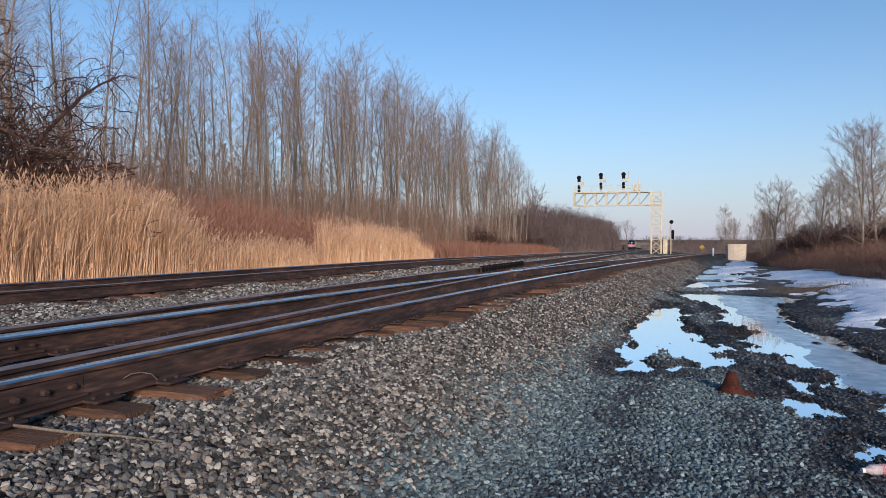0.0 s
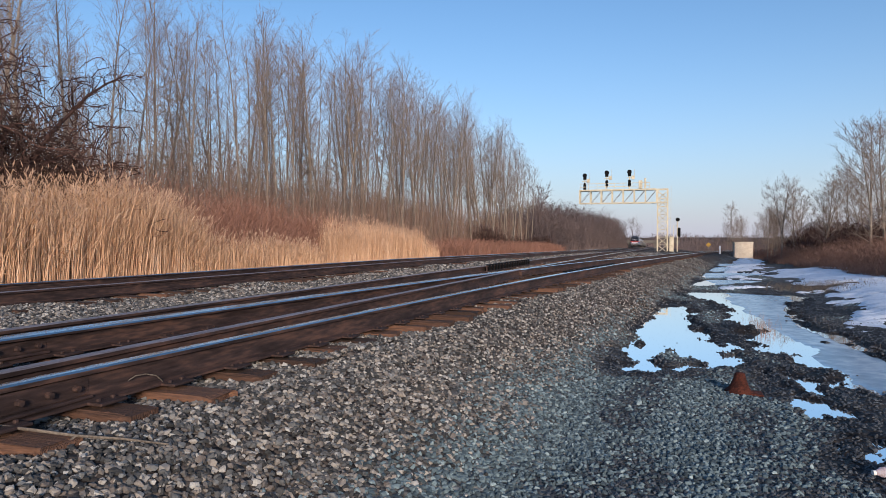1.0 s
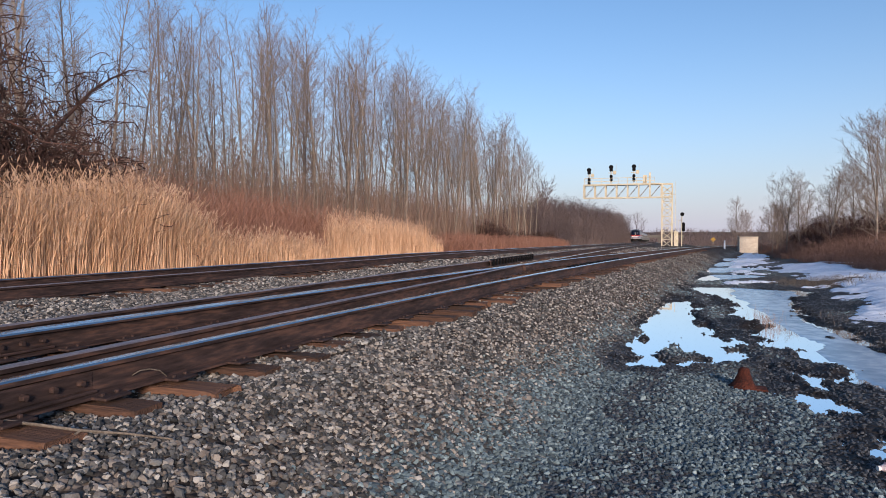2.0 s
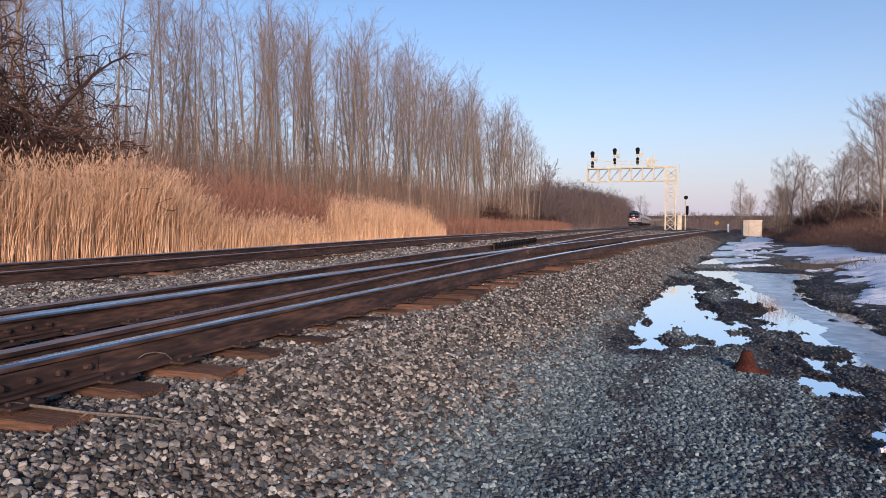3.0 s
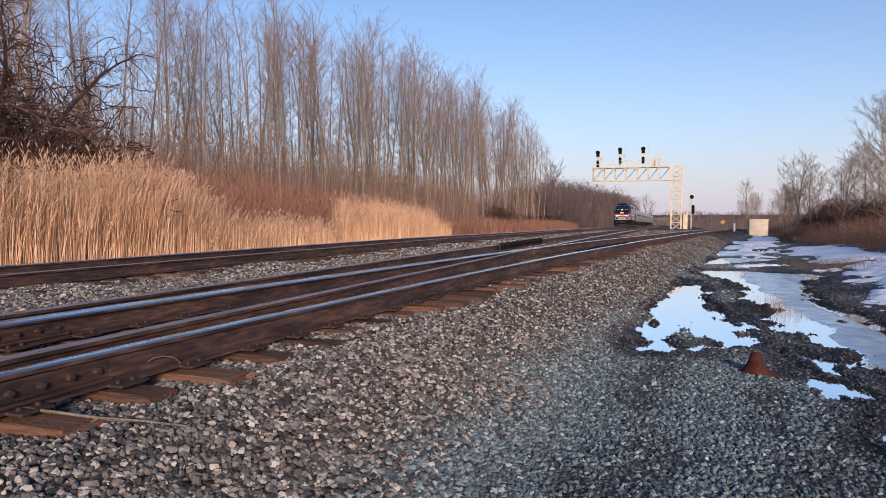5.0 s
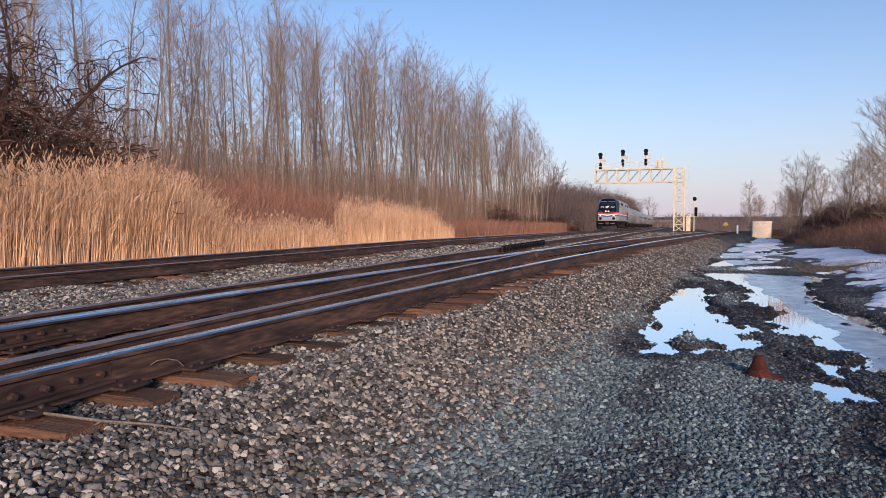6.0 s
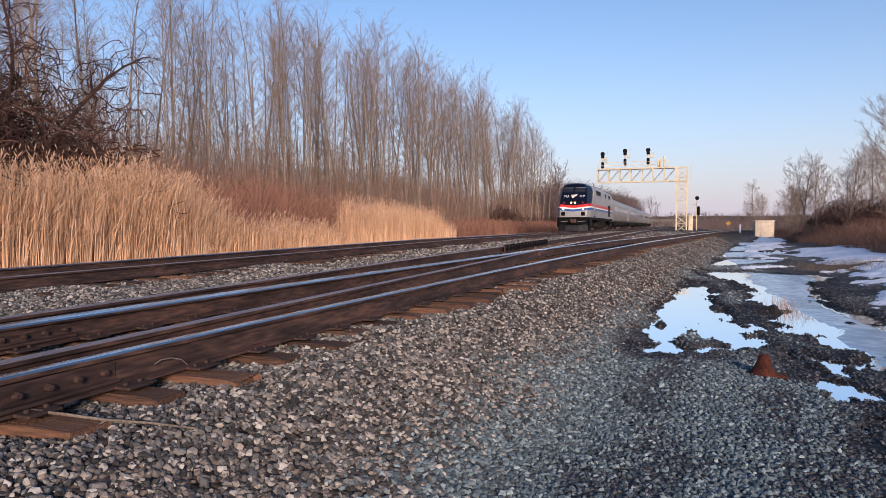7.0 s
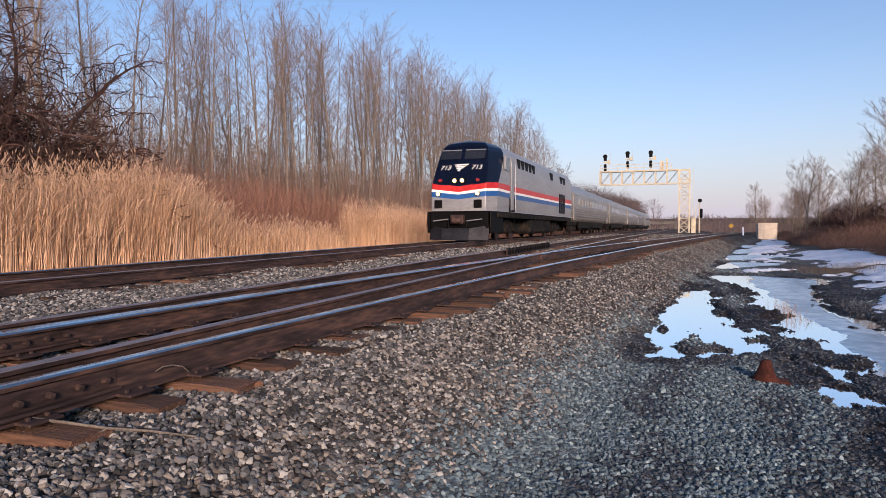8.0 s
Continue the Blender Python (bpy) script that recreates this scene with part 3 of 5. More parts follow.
def build_tracks():
    near = tagged(new("track_near"), "rusty steel rails on timber ties with a turnout", "railway track", kind="structure")
    far = tagged(new("track_far"), "straight rusty main line rails on timber ties", "railway track", kind="structure")
    xa, xc = MAIN_X - GAUGE / 2, MAIN_X + GAUGE / 2
    rail("rail", straight(xa), -6, 700, 0, DULL, near, "dull rail", 20)
    rail("rail", straight(xc), -6, 16.6, 0, DULL, near, "dull rail", 2)
    rail("rail", straight(xc), 16.6, 700, 0, BRIGHT, near, "worn rail", 20)
    rail("rail", lambda y: xa + turnout(y), -6, 16.8, -0.004, BRIGHT, near, "polished rail", 0.6, 1.6, 0.2)
    rail("rail", lambda y: xa + turnout(y), 16.8, 200, -0.004, BRIGHT, near, "polished rail", 2)
    rail("rail", lambda y: xc + turnout(y), -6, 200, 0, BRIGHT, near, "polished rail", 0.7, 1.0, 0.05)
    rail("rail", straight(FAR_X - GAUGE / 2), -6, 900, Z_FAR, BRIGHT, far, "polished rail", 30, 1.0, 0.1)
    rail("rail", straight(FAR_X + GAUGE / 2), -6, 900, Z_FAR, DULL, far, "dull rail", 30)
    # frog casting and guard rails
    bm = bmesh.new()
    add_box(bm, (xc - 0.05, 15.9, -0.17), (xc + 0.07, 17.5, -0.05), 0.02)
    part("frog", bm, RUST, near, "cast steel crossing frog")
    for off, fun, y0 in ((0.1, straight(xa), 18.2), (-0.1, lambda y: xc + turnout(y), 14.8)):
        rail("guard_rail", lambda y: float(fun(y)) + off, y0, y0 + 6.4, 0.0, RUST, near, "dark guard rail", 0.4)
        g = bmesh.new()
        for k in range(16):
            y = y0 + 0.2 + k * 0.4
            x = float(fun(y)) + off
            add_box(g, (x - 0.045, y - 0.09, -0.16), (x + 0.06, y + 0.09, 0.02), 0.01)
        part("guard_block", g, BLACK, near, "black bolted guard blocks")
    # ties
    r = random.Random(13)
    meshes = [tie_mesh(1.0, k) for k in range(6)]
    for y, right, turn in TIES:
        left = xa - 0.52 + r.uniform(-0.05, 0.05)
        m = pose((left + right) / 2, y, -0.19 + float(grade(y)) + r.uniform(-0.02, 0.004), 0, 0, turn) @ Matrix.Diagonal((right - left, 1, 1, 1))
        piece("tie", r.choice(meshes), near, m)
    y = 4.0
    while y < 60:
        piece("tie", r.choice(meshes), far, pose(FAR_X + r.uniform(-0.05, 0.05), y, -0.19 + float(grade(y)), 0, 0, r.uniform(-1, 1)) @ Matrix.Diagonal((2.6, 1, 1, 1)))
        y += 0.535 + r.uniform(-0.03, 0.03)
    # tie plates and spikes of the nearest ties
    plate = bmesh.new()
    add_box(plate, (-0.17, -0.09, 0), (0.17, 0.09, 0.016), 0.004)
    for sx in (-0.105, 0.105):
        for sy in (-0.05, 0.05):
            add_box(plate, (sx - 0.01, sy - 0.01, 0.01), (sx + 0.01, sy + 0.01, 0.032), 0.003)
    pm = part("tie_plate", plate, RUST, near, "rusty spiked plate").data
    near.children[-1].matrix_basis = pose(xc, 0.6, -0.188)
    for y, _, _ in TIES[1:40]:
        for fun in (straight(xc), lambda q: xc + turnout(q), lambda q: xa + turnout(q)):
            piece("tie_plate", pm, near, pose(float(fun(y)), y, -0.188))
    # joint bars with bolts
    for fun, y0, y1 in ((lambda q: xc + turnout(q), 1.75, 2.75), (lambda q: xa + turnout(q), 2.75, 3.75)):
        g = bmesh.new()
        xm = float(fun((y0 + y1) / 2)) + 0.028
        add_box(g, (xm - 0.012, y0, -0.15), (xm + 0.014, y1, -0.045), 0.008)
        add_box(g, (xm - 0.01, y0, -0.165), (xm + 0.05, y1, -0.145), 0.006)
        part("joint_bar", g, RUST, near, "bolted joint bar")
        for k in range(6):
            yb = y0 + 0.09 + k * (y1 - y0 - 0.18) / 5
            part("bolt", rod((xm + 0.008, yb, -0.097), (xm + 0.045, yb, -0.097), 0.02, 0.017, 6), RUST, near)


build_tracks()


# ---- bare trees ----
class Tubes:
    """Collects tapered branches and turns them into one mesh."""

    def __init__(self):
        self.v, self.f, self.n = [], [], 0

    def add(self, pts, radii, sides):
        k = len(pts)
        d = pts[-1] - pts[0]
        side = Vector((0, 0, 1)).cross(d)
        side = side.normalized() if side.length > 1e-4 else Vector((1, 0, 0))
        up = d.normalized().cross(side)
        for p, rr in zip(pts, radii):
            for s in range(sides):
                a = 6.28319 * s / sides
                self.v.append(p + (side * math.cos(a) + up * math.sin(a)) * rr)
        for i in range(k - 1):
            for s in range(sides):
                a, b = self.n + i * sides + s, self.n + i * sides + (s + 1) % sides
                self.f.append((a, b, b + sides, a + sides))
        self.n += k * sides

    def mesh(self, name, mat, parent, label=""):
        return link_mesh(name, self.v, self.f, mat, parent, label)


def branch(r, start, direction, length, n, wiggle, lift):
    pts, d, p = [start.copy()], direction.normalized(), start.copy()
    for _ in range(n):
        d = (d + Vector((r.gauss(0, wiggle), r.gauss(0, wiggle), r.gauss(0, wiggle) + lift))).normalized()
        p = p + d * (length / n)
        pts.append(p.copy())
    return pts


def along(pts, t):
    q = t * (len(pts) - 1)
    i = min(int(q), len(pts) - 2)
    return pts[i].lerp(pts[i + 1], q - i), (pts[i + 1] - pts[i]).normalized()


def place_tree(kind, x, y, size, turn):
    own = kind.matrix_basis.copy()
    kind.scale = (size, size, size)
    made = copy_thing(kind, pose(x, y, float(height(x, y)), 0, 0, turn))
    kind.matrix_basis = own
    return made


def make_poplar(name, seed, tall, limbs, first, width, seconds=6, twigs=4, girth=0.0085, twig_r=0.008, fork=False, bark=None, twig_mat=None, open_angle=52, crown_shape=0.58):
    """A leafless tree with a straight leader, rising limbs and a fine outer haze of twigs."""
    r = random.Random(seed)
    tree = new(name)
    trunk, crown = Tubes(), Tubes()
    main = branch(r, Vector((0, 0, -0.3)), Vector((r.gauss(0, 0.04), r.gauss(0, 0.04), 1)), tall + 0.3, 10, 0.028, 0.03)
    r0 = tall * girth
    leaders = [(main, first, r0, limbs)]
    trunk.add(main, [r0 * (1.3 if i == 0 else 1) * (1 - i / 10.6) + 0.006 for i in range(11)], 7)
    if fork:
        t = r.uniform(0.3, 0.5)
        p, d = along(main, t)
        a = r.uniform(0, 6.28)
        twin = branch(r, p, d + Vector((math.cos(a), math.sin(a), 0)) * 0.32, tall * (0.97 - t), 7, 0.04, 0.07)
        trunk.add(twin, [r0 * 0.62 * (1 - i / 7.6) + 0.006 for i in range(8)], 6)
        leaders.append((twin, 0.22, r0 * 0.6, limbs // 2))
    for pts, low, rad, count in leaders:
        span = (pts[-1] - pts[0]).length
        for k in range(count):
            u = (k + r.random()) / count
            t = low + (0.93 - low) * u
            p, d = along(pts, t)
            a = k * 2.4 + r.uniform(-0.5, 0.5)
            ang = radians(open_angle - 26 * u + r.gauss(0, 8))
            way = Vector((math.cos(a), math.sin(a), 0)) * math.sin(ang) + d * math.cos(ang)
            ll = width * tall * (0.3 + 0.7 * math.sin(math.pi * min(1.0, 0.12 + crown_shape * u))) * r.uniform(0.65, 1.15)
            ll = min(ll, span * 0.6)
            lp = branch(r, p, way, ll, 5, 0.11, 0.045)
            lr = max(0.011, rad * (1 - t) * 0.42)
            trunk.add(lp, [lr * (1 - i / 5.5) + 0.003 for i in range(6)], 4)
            for q in range(seconds):
                w = 0.22 + 0.76 * (q + r.random()) / seconds
                o, e = along(lp, w)
                side = Vector((r.gauss(0, 0.75), r.gauss(0, 0.75), r.gauss(0.1, 0.4)))
                sl = (0.35 + 0.34 * ll * (1.1 - w)) * r.uniform(0.7, 1.25)
                sp = branch(r, o, e + side, sl, 2, 0.12, 0.05)
                crown.add(sp, [twig_r * 1.15, twig_r * 0.85, twig_r * 0.4], 3)
                for _ in range(twigs):
                    o2, e2 = along(sp, r.uniform(0.1, 1.0))
                    tp = branch(r, o2, e2 + Vector((r.gauss(0, 0.65), r.gauss(0, 0.65), r.gauss(0.15, 0.4))), sl * r.uniform(0.3, 0.65), 1, 0.1, 0)
                    crown.add(tp, [twig_r * 0.75, twig_r * 0.3], 3)
    trunk.mesh("trunk", bark or BARK, tree)
    crown.mesh("crown", twig_mat or TWIG, tree, "leafless twigs")
    return tree


def put_kinds(kinds, spots, r):
    """Each kind stands at the first free spot; copies fill the rest. A spot is x, y, size."""
    for i, (x, y, size) in enumerate(spots):
        turn = r.uniform(0, 360)
        if i < len(kinds):
            kinds[i].matrix_basis = pose(x, y, float(height(x, y)), 0, 0, turn) @ Matrix.Diagonal((size, size, size, 1))
        else:
            place_tree(kinds[i % len(kinds)] if r.random() < 0.5 else r.choice(kinds), x, y, size, turn)


def wood_top(y):
    """Height of the wood's outer trees along the line."""
    return float(np.interp(y, [5, 30, 40, 50, 60, 75, 95, 108, 124], [15.4, 15.8, 16.7, 18.2, 19.5, 20.2, 19.9, 18.6, 15.1]))


def build_trees():
    r = random.Random(31)
    tall, slim = [], []
    for k in range(9):
        t = make_poplar("bare_tree", 100 + k, 17.0, 34 + 2 * (k % 3), 0.36 + 0.04 * (k % 4), 0.155 + 0.012 * (k % 3), seconds=7, twigs=4, fork=k % 3 == 0, girth=0.0062 + 0.0005 * (k % 3), twig_r=0.006)
        tagged(t, "tall slender leafless tree in the dense wood beside the reeds", "tree", "wood beside the tracks")
        tall.append(t)
    for k in range(7):
        t = make_poplar("young_tree", 150 + k, 15.5, 20, 0.45, 0.11, seconds=4, twigs=3, girth=0.0042, twig_r=0.0065)
        tagged(t, "thin straight leafless tree deep in the wood", "tree", "wood beside the tracks")
        slim.append(t)
    front, back = [], []
    for x0, gap, n0 in ((-25.6, 2.15, 0.0), (-29.0, 2.5, 1.0), (-33.5, 3.4, 0.4)):
        y = 8.0 + n0
        while y < 121:
            x = x0 + r.uniform(-1.5, 1.5) + 2.4 * float(smoothstep(45, 105, y))
            front.append((x, y, wood_top(y) / 17.0 * r.uniform(0.9, 1.0)))
            y += gap * r.uniform(0.6, 1.45) * (1.2 if y < 30 else 1.1 if y < 72 else 1.0)
    for _ in range(160):
        y = r.uniform(6, 120)
        x = -24.4 - 17 * r.random() + 2.4 * float(smoothstep(45, 105, y))
        back.append((x, y, wood_top(y) / 15.5 * r.uniform(0.55, 0.98)))
    for _ in range(90):
        y = 12 + 46 * r.random()
        back.append((-24.0 - 9 * r.random(), y, wood_top(y) / 15.5 * r.uniform(0.42, 0.74)))
    r.shuffle(front)
    r.shuffle(back)
    put_kinds(tall, front, r)
    put_kinds(slim, back, r)
    # low trees farther along the line
    low = []
    for k in range(4):
        t = make_poplar("low_tree", 200 + k, 9.0, 26, 0.1, 0.26, seconds=4, twigs=2, fork=True, girth=0.011, twig_r=0.022, twig_mat=FAR_TWIG, bark=FAR_TWIG)
        tagged(t, "low leafless tree far along the railway line", "tree", "far trees")
        low.append(t)
    spots = [(-24 + r.uniform(-3, 3), 124 + k * 6 + r.uniform(-2, 2), r.uniform(0.7, 1.05)) for k in range(28)]
    spots += [(-21.5 + r.uniform(-2, 2), 122 + k * 6.5 + r.uniform(-2, 2), r.uniform(0.45, 0.8)) for k in range(24)]
    spots += [(-25 + r.uniform(-5, 4), 290 + k * 11, r.uniform(1.2, 1.9)) for k in range(16)]
    spots += [(-23.5, 133, 1.45), (-25, 140, 1.4), (-26, 150, 1.3), (-16, 420, 2.0), (-13.5, 435, 1.7)]
    put_kinds(low, spots, r)
    # trees over the snowy verge
    wide = []
    for k in range(5):
        t = make_poplar("verge_tree", 300 + k, 9.0, 38, 0.16 + 0.03 * (k % 2), 0.27 + 0.02 * k, seconds=9, twigs=5, girth=0.0105, twig_r=0.0072, fork=k % 2 == 0, open_angle=62, crown_shape=0.75)
        tagged(t, "round-crowned leafless tree over the snowy verge", "tree", "trees along the verge")
        wide.append(t)
    spots = [(10.5, 66, 0.82), (11.9, 67.5, 0.72), (12.5, 47, 0.95), (14.0, 49, 0.95), (11.6, 55, 0.68), (10.2, 72, 0.55), (11.2, 74, 0.6), (12.8, 71, 0.66), (10.9, 110, 0.78), (12.4, 113, 0.6), (10.2, 112, 0.5), (14.6, 60, 0.8),
             (15.5, 56, 0.85), (14.8, 70, 0.75), (12.8, 84, 0.6), (13.8, 90, 0.6), (12.3, 96, 0.5), (14.5, 104, 0.6), (11.6, 80, 0.5), (13.2, 62, 0.6), (16.8, 66, 0.8), (13.0, 128, 0.55), (11.9, 122, 0.45), (15.0, 140, 0.6)]
    put_kinds(wide, spots, r)
    build_gnarled()


def build_gnarled():
    """The dark tree overgrown with vines at the near end of the reeds."""
    r = random.Random(411)
    t = new("gnarled_tree")
    tagged(t, "dark gnarled leafless tree hung with vines behind the reeds", "tree")
    trunk, crown, vines = Tubes(), Tubes(), Tubes()
    limbs = []
    for dx, dy, dz, ln in ((0.0, 0.95, 0.75, 6.4), (0.2, 0.7, 0.95, 6.0), (0.0, 0.2, 1.0, 6.4), (0.1, -0.25, 1.0, 6.6), (0.3, -0.8, 0.9, 6.0), (-0.3, 0.4, 1.0, 5.6), (0.5, 0.4, 0.6, 4.4), (0.3, -0.2, 0.8, 5.0), (0.2, 1.0, 0.45, 4.0), (0.2, -1.0, 0.5, 5.0), (-0.2, -0.6, 1.0, 6.4)):
        start = Vector((r.gauss(0, 0.35), r.gauss(0, 0.5), -0.2))
        stem = branch(r, start, Vector((dx * 0.25, dy * 0.25, 1)), 2.6, 3, 0.12, 0.0)
        arm = branch(r, stem[-1], Vector((dx, dy, dz)), ln, 9, 0.15, -0.075)
        pts = stem + arm[1:]
        rad = r.uniform(0.08, 0.14)
        trunk.add(pts, [rad * (1 - i / (len(pts) + 1.0)) + 0.01 for i in range(len(pts))], 6)
        limbs.append(arm)
    for arm in limbs:
        for _ in range(26):
            u = r.uniform(0.08, 1.0)
            p, d = along(arm, u)
            sp = branch(r, p, d * 0.5 + Vector((r.gauss(0, 0.6), r.gauss(0, 0.6), r.gauss(0.1, 0.6))), r.uniform(0.6, 1.7), 4, 0.3, -0.04)
            trunk.add(sp, [0.02, 0.016, 0.012, 0.009, 0.005], 4)
            for _ in range(9):
                q, e = along(sp, r.uniform(0.1, 1.0))
                tp = branch(r, q, e + Vector((r.gauss(0, 0.7), r.gauss(0, 0.7), r.gauss(-0.1, 0.6))), r.uniform(0.2, 0.6), 2, 0.3, -0.05)
                crown.add(tp, [0.008, 0.006, 0.003], 3)
        for _ in range(185):
            p, d = along(arm, 0.75 * r.random() ** 1.3)
            vp = branch(r, p + Vector((r.gauss(0, 0.5), r.gauss(0, 0.5), r.gauss(-0.2, 0.5))), Vector((r.gauss(0, 1), r.gauss(0, 1), r.gauss(0, 0.6))), r.uniform(1.0, 2.6), 8, 0.5, -0.07)
            vines.add(vp, [0.018] * 7 + [0.011, 0.006], 3)
            for _ in range(4):
                q, e = along(vp, r.random())
                tp = branch(r, q, Vector((r.gauss(0, 0.7), r.gauss(0, 0.7), r.gauss(-0.2, 0.6))), r.uniform(0.15, 0.45), 2, 0.3, -0.08)
                crown.add(tp, [0.008, 0.007, 0.004], 3)
    trunk.mesh("trunk", DARK_TWIG, t)
    crown.mesh("crown", DARK_TWIG, t, "leafless twigs")
    vines.mesh("vine", DARK_TWIG, t, "tangled dead vines")
    t.matrix_basis = pose(-18.7, 13.7, float(height(-18.7, 13.7)), 0, 0, 0)


# ---- reeds and brush ----
def blades(name, x, y, z, h, lean, width, mats, label, category, seed, plume=0.0, leaves=0, curve=0.12, leaf=1.0):
    """Thin upright stalks with leaves and feathery heads, in one mesh of triangles."""
    r = np.random.RandomState(seed)
    n = len(x)
    a = r.uniform(0, 6.283, n)
    dx, dy = np.cos(a) * lean * h, np.sin(a) * lean * h
    b = r.uniform(0, 6.283, n)
    wx, wy = np.cos(b) * width, np.sin(b) * width
    p0 = np.stack([x, y, z], -1)
    p1 = p0 + np.stack([dx * 0.35, dy * 0.35, h * 0.55], -1)
    p2 = p0 + np.stack([dx, dy, h * (1 - curve * lean)], -1)
    w = np.stack([wx, wy, np.zeros(n)], -1)
    u = np.stack([-wy, wx, np.zeros(n)], -1)
    V = [p0 - w, p0 + w, p0 + u * 1.5, p1 - w * 0.8, p1 + w * 0.8, p1 + u * 1.2, p2]
    nv = 7
    tri = [(0, 1, 4), (0, 4, 3), (1, 2, 5), (1, 5, 4), (2, 0, 3), (2, 3, 5), (3, 4, 6), (4, 5, 6), (5, 3, 6)]
    slots = [0] * len(tri)
    for k in range(leaves):
        t = r.uniform(0.25, 0.85, n)[:, None]
        base = p0 + (p1 - p0) * np.minimum(t * 2, 1) + (p2 - p1) * np.maximum(t * 2 - 1, 0)
        g = r.uniform(0, 6.283, n)
        ln = (h * leaf * r.uniform(0.1, 0.22, n))[:, None]
        out = np.stack([np.cos(g), np.sin(g), np.full(n, 0.7)], -1) * ln
        sag = np.stack([np.cos(g) * 1.5, np.sin(g) * 1.5, np.full(n, 0.55)], -1) * ln
        wl2 = np.stack([-np.sin(g), np.cos(g), np.zeros(n)], -1) * (width * 1.5 * leaf)[:, None]
        V += [base, base + out + wl2, base + out - wl2, base + sag]
        tri += [(nv, nv + 1, nv + 2), (nv + 1, nv + 3, nv + 2)]
        slots += [0, 0]
        nv += 4
    if plume:
        has = (r.rand(n) < 0.35)[:, None] * 1.0
        pl = (plume * r.uniform(0.6, 1.2, n))[:, None] * has
        ax = np.stack([dx, dy, h], -1)
        ax = ax / np.linalg.norm(ax, axis=1)[:, None]
        droop = np.stack([np.cos(a), np.sin(a), np.zeros(n)], -1)
        mid = p2 + ax * pl * 0.1 + droop * pl * 0.15
        tip = p2 + ax * pl * 0.65 + droop * pl * 0.4
        low = p2 - ax * pl * 0.3
        q = pl * 0.1
        V += [low, mid + np.stack([np.cos(b), np.sin(b), 0 * b], -1) * q, mid - np.stack([np.cos(b), np.sin(b), 0 * b], -1) * q, mid + np.stack([-np.sin(b), np.cos(b), 0 * b], -1) * q, mid - np.stack([-np.sin(b), np.cos(b), 0 * b], -1) * q, tip]
        o = nv
        tri += [(o, o + 1, o + 3), (o, o + 3, o + 2), (o, o + 2, o + 4), (o, o + 4, o + 1), (o + 5, o + 3, o + 1), (o + 5, o + 2, o + 3), (o + 5, o + 4, o + 2), (o + 5, o + 1, o + 4)]
        slots += [1] * 8
        nv += 6
    v = np.stack(V, 1).reshape(-1, 3)
    f = (np.array(tri)[None] + (np.arange(n) * nv)[:, None, None]).reshape(-1, 3)
    return bulk(name, v, f, mats, label, category, slots=np.tile(slots, n))


def reed_front(y):
    return -14.6 - 3.6 * smoothstep(12, 50, y)


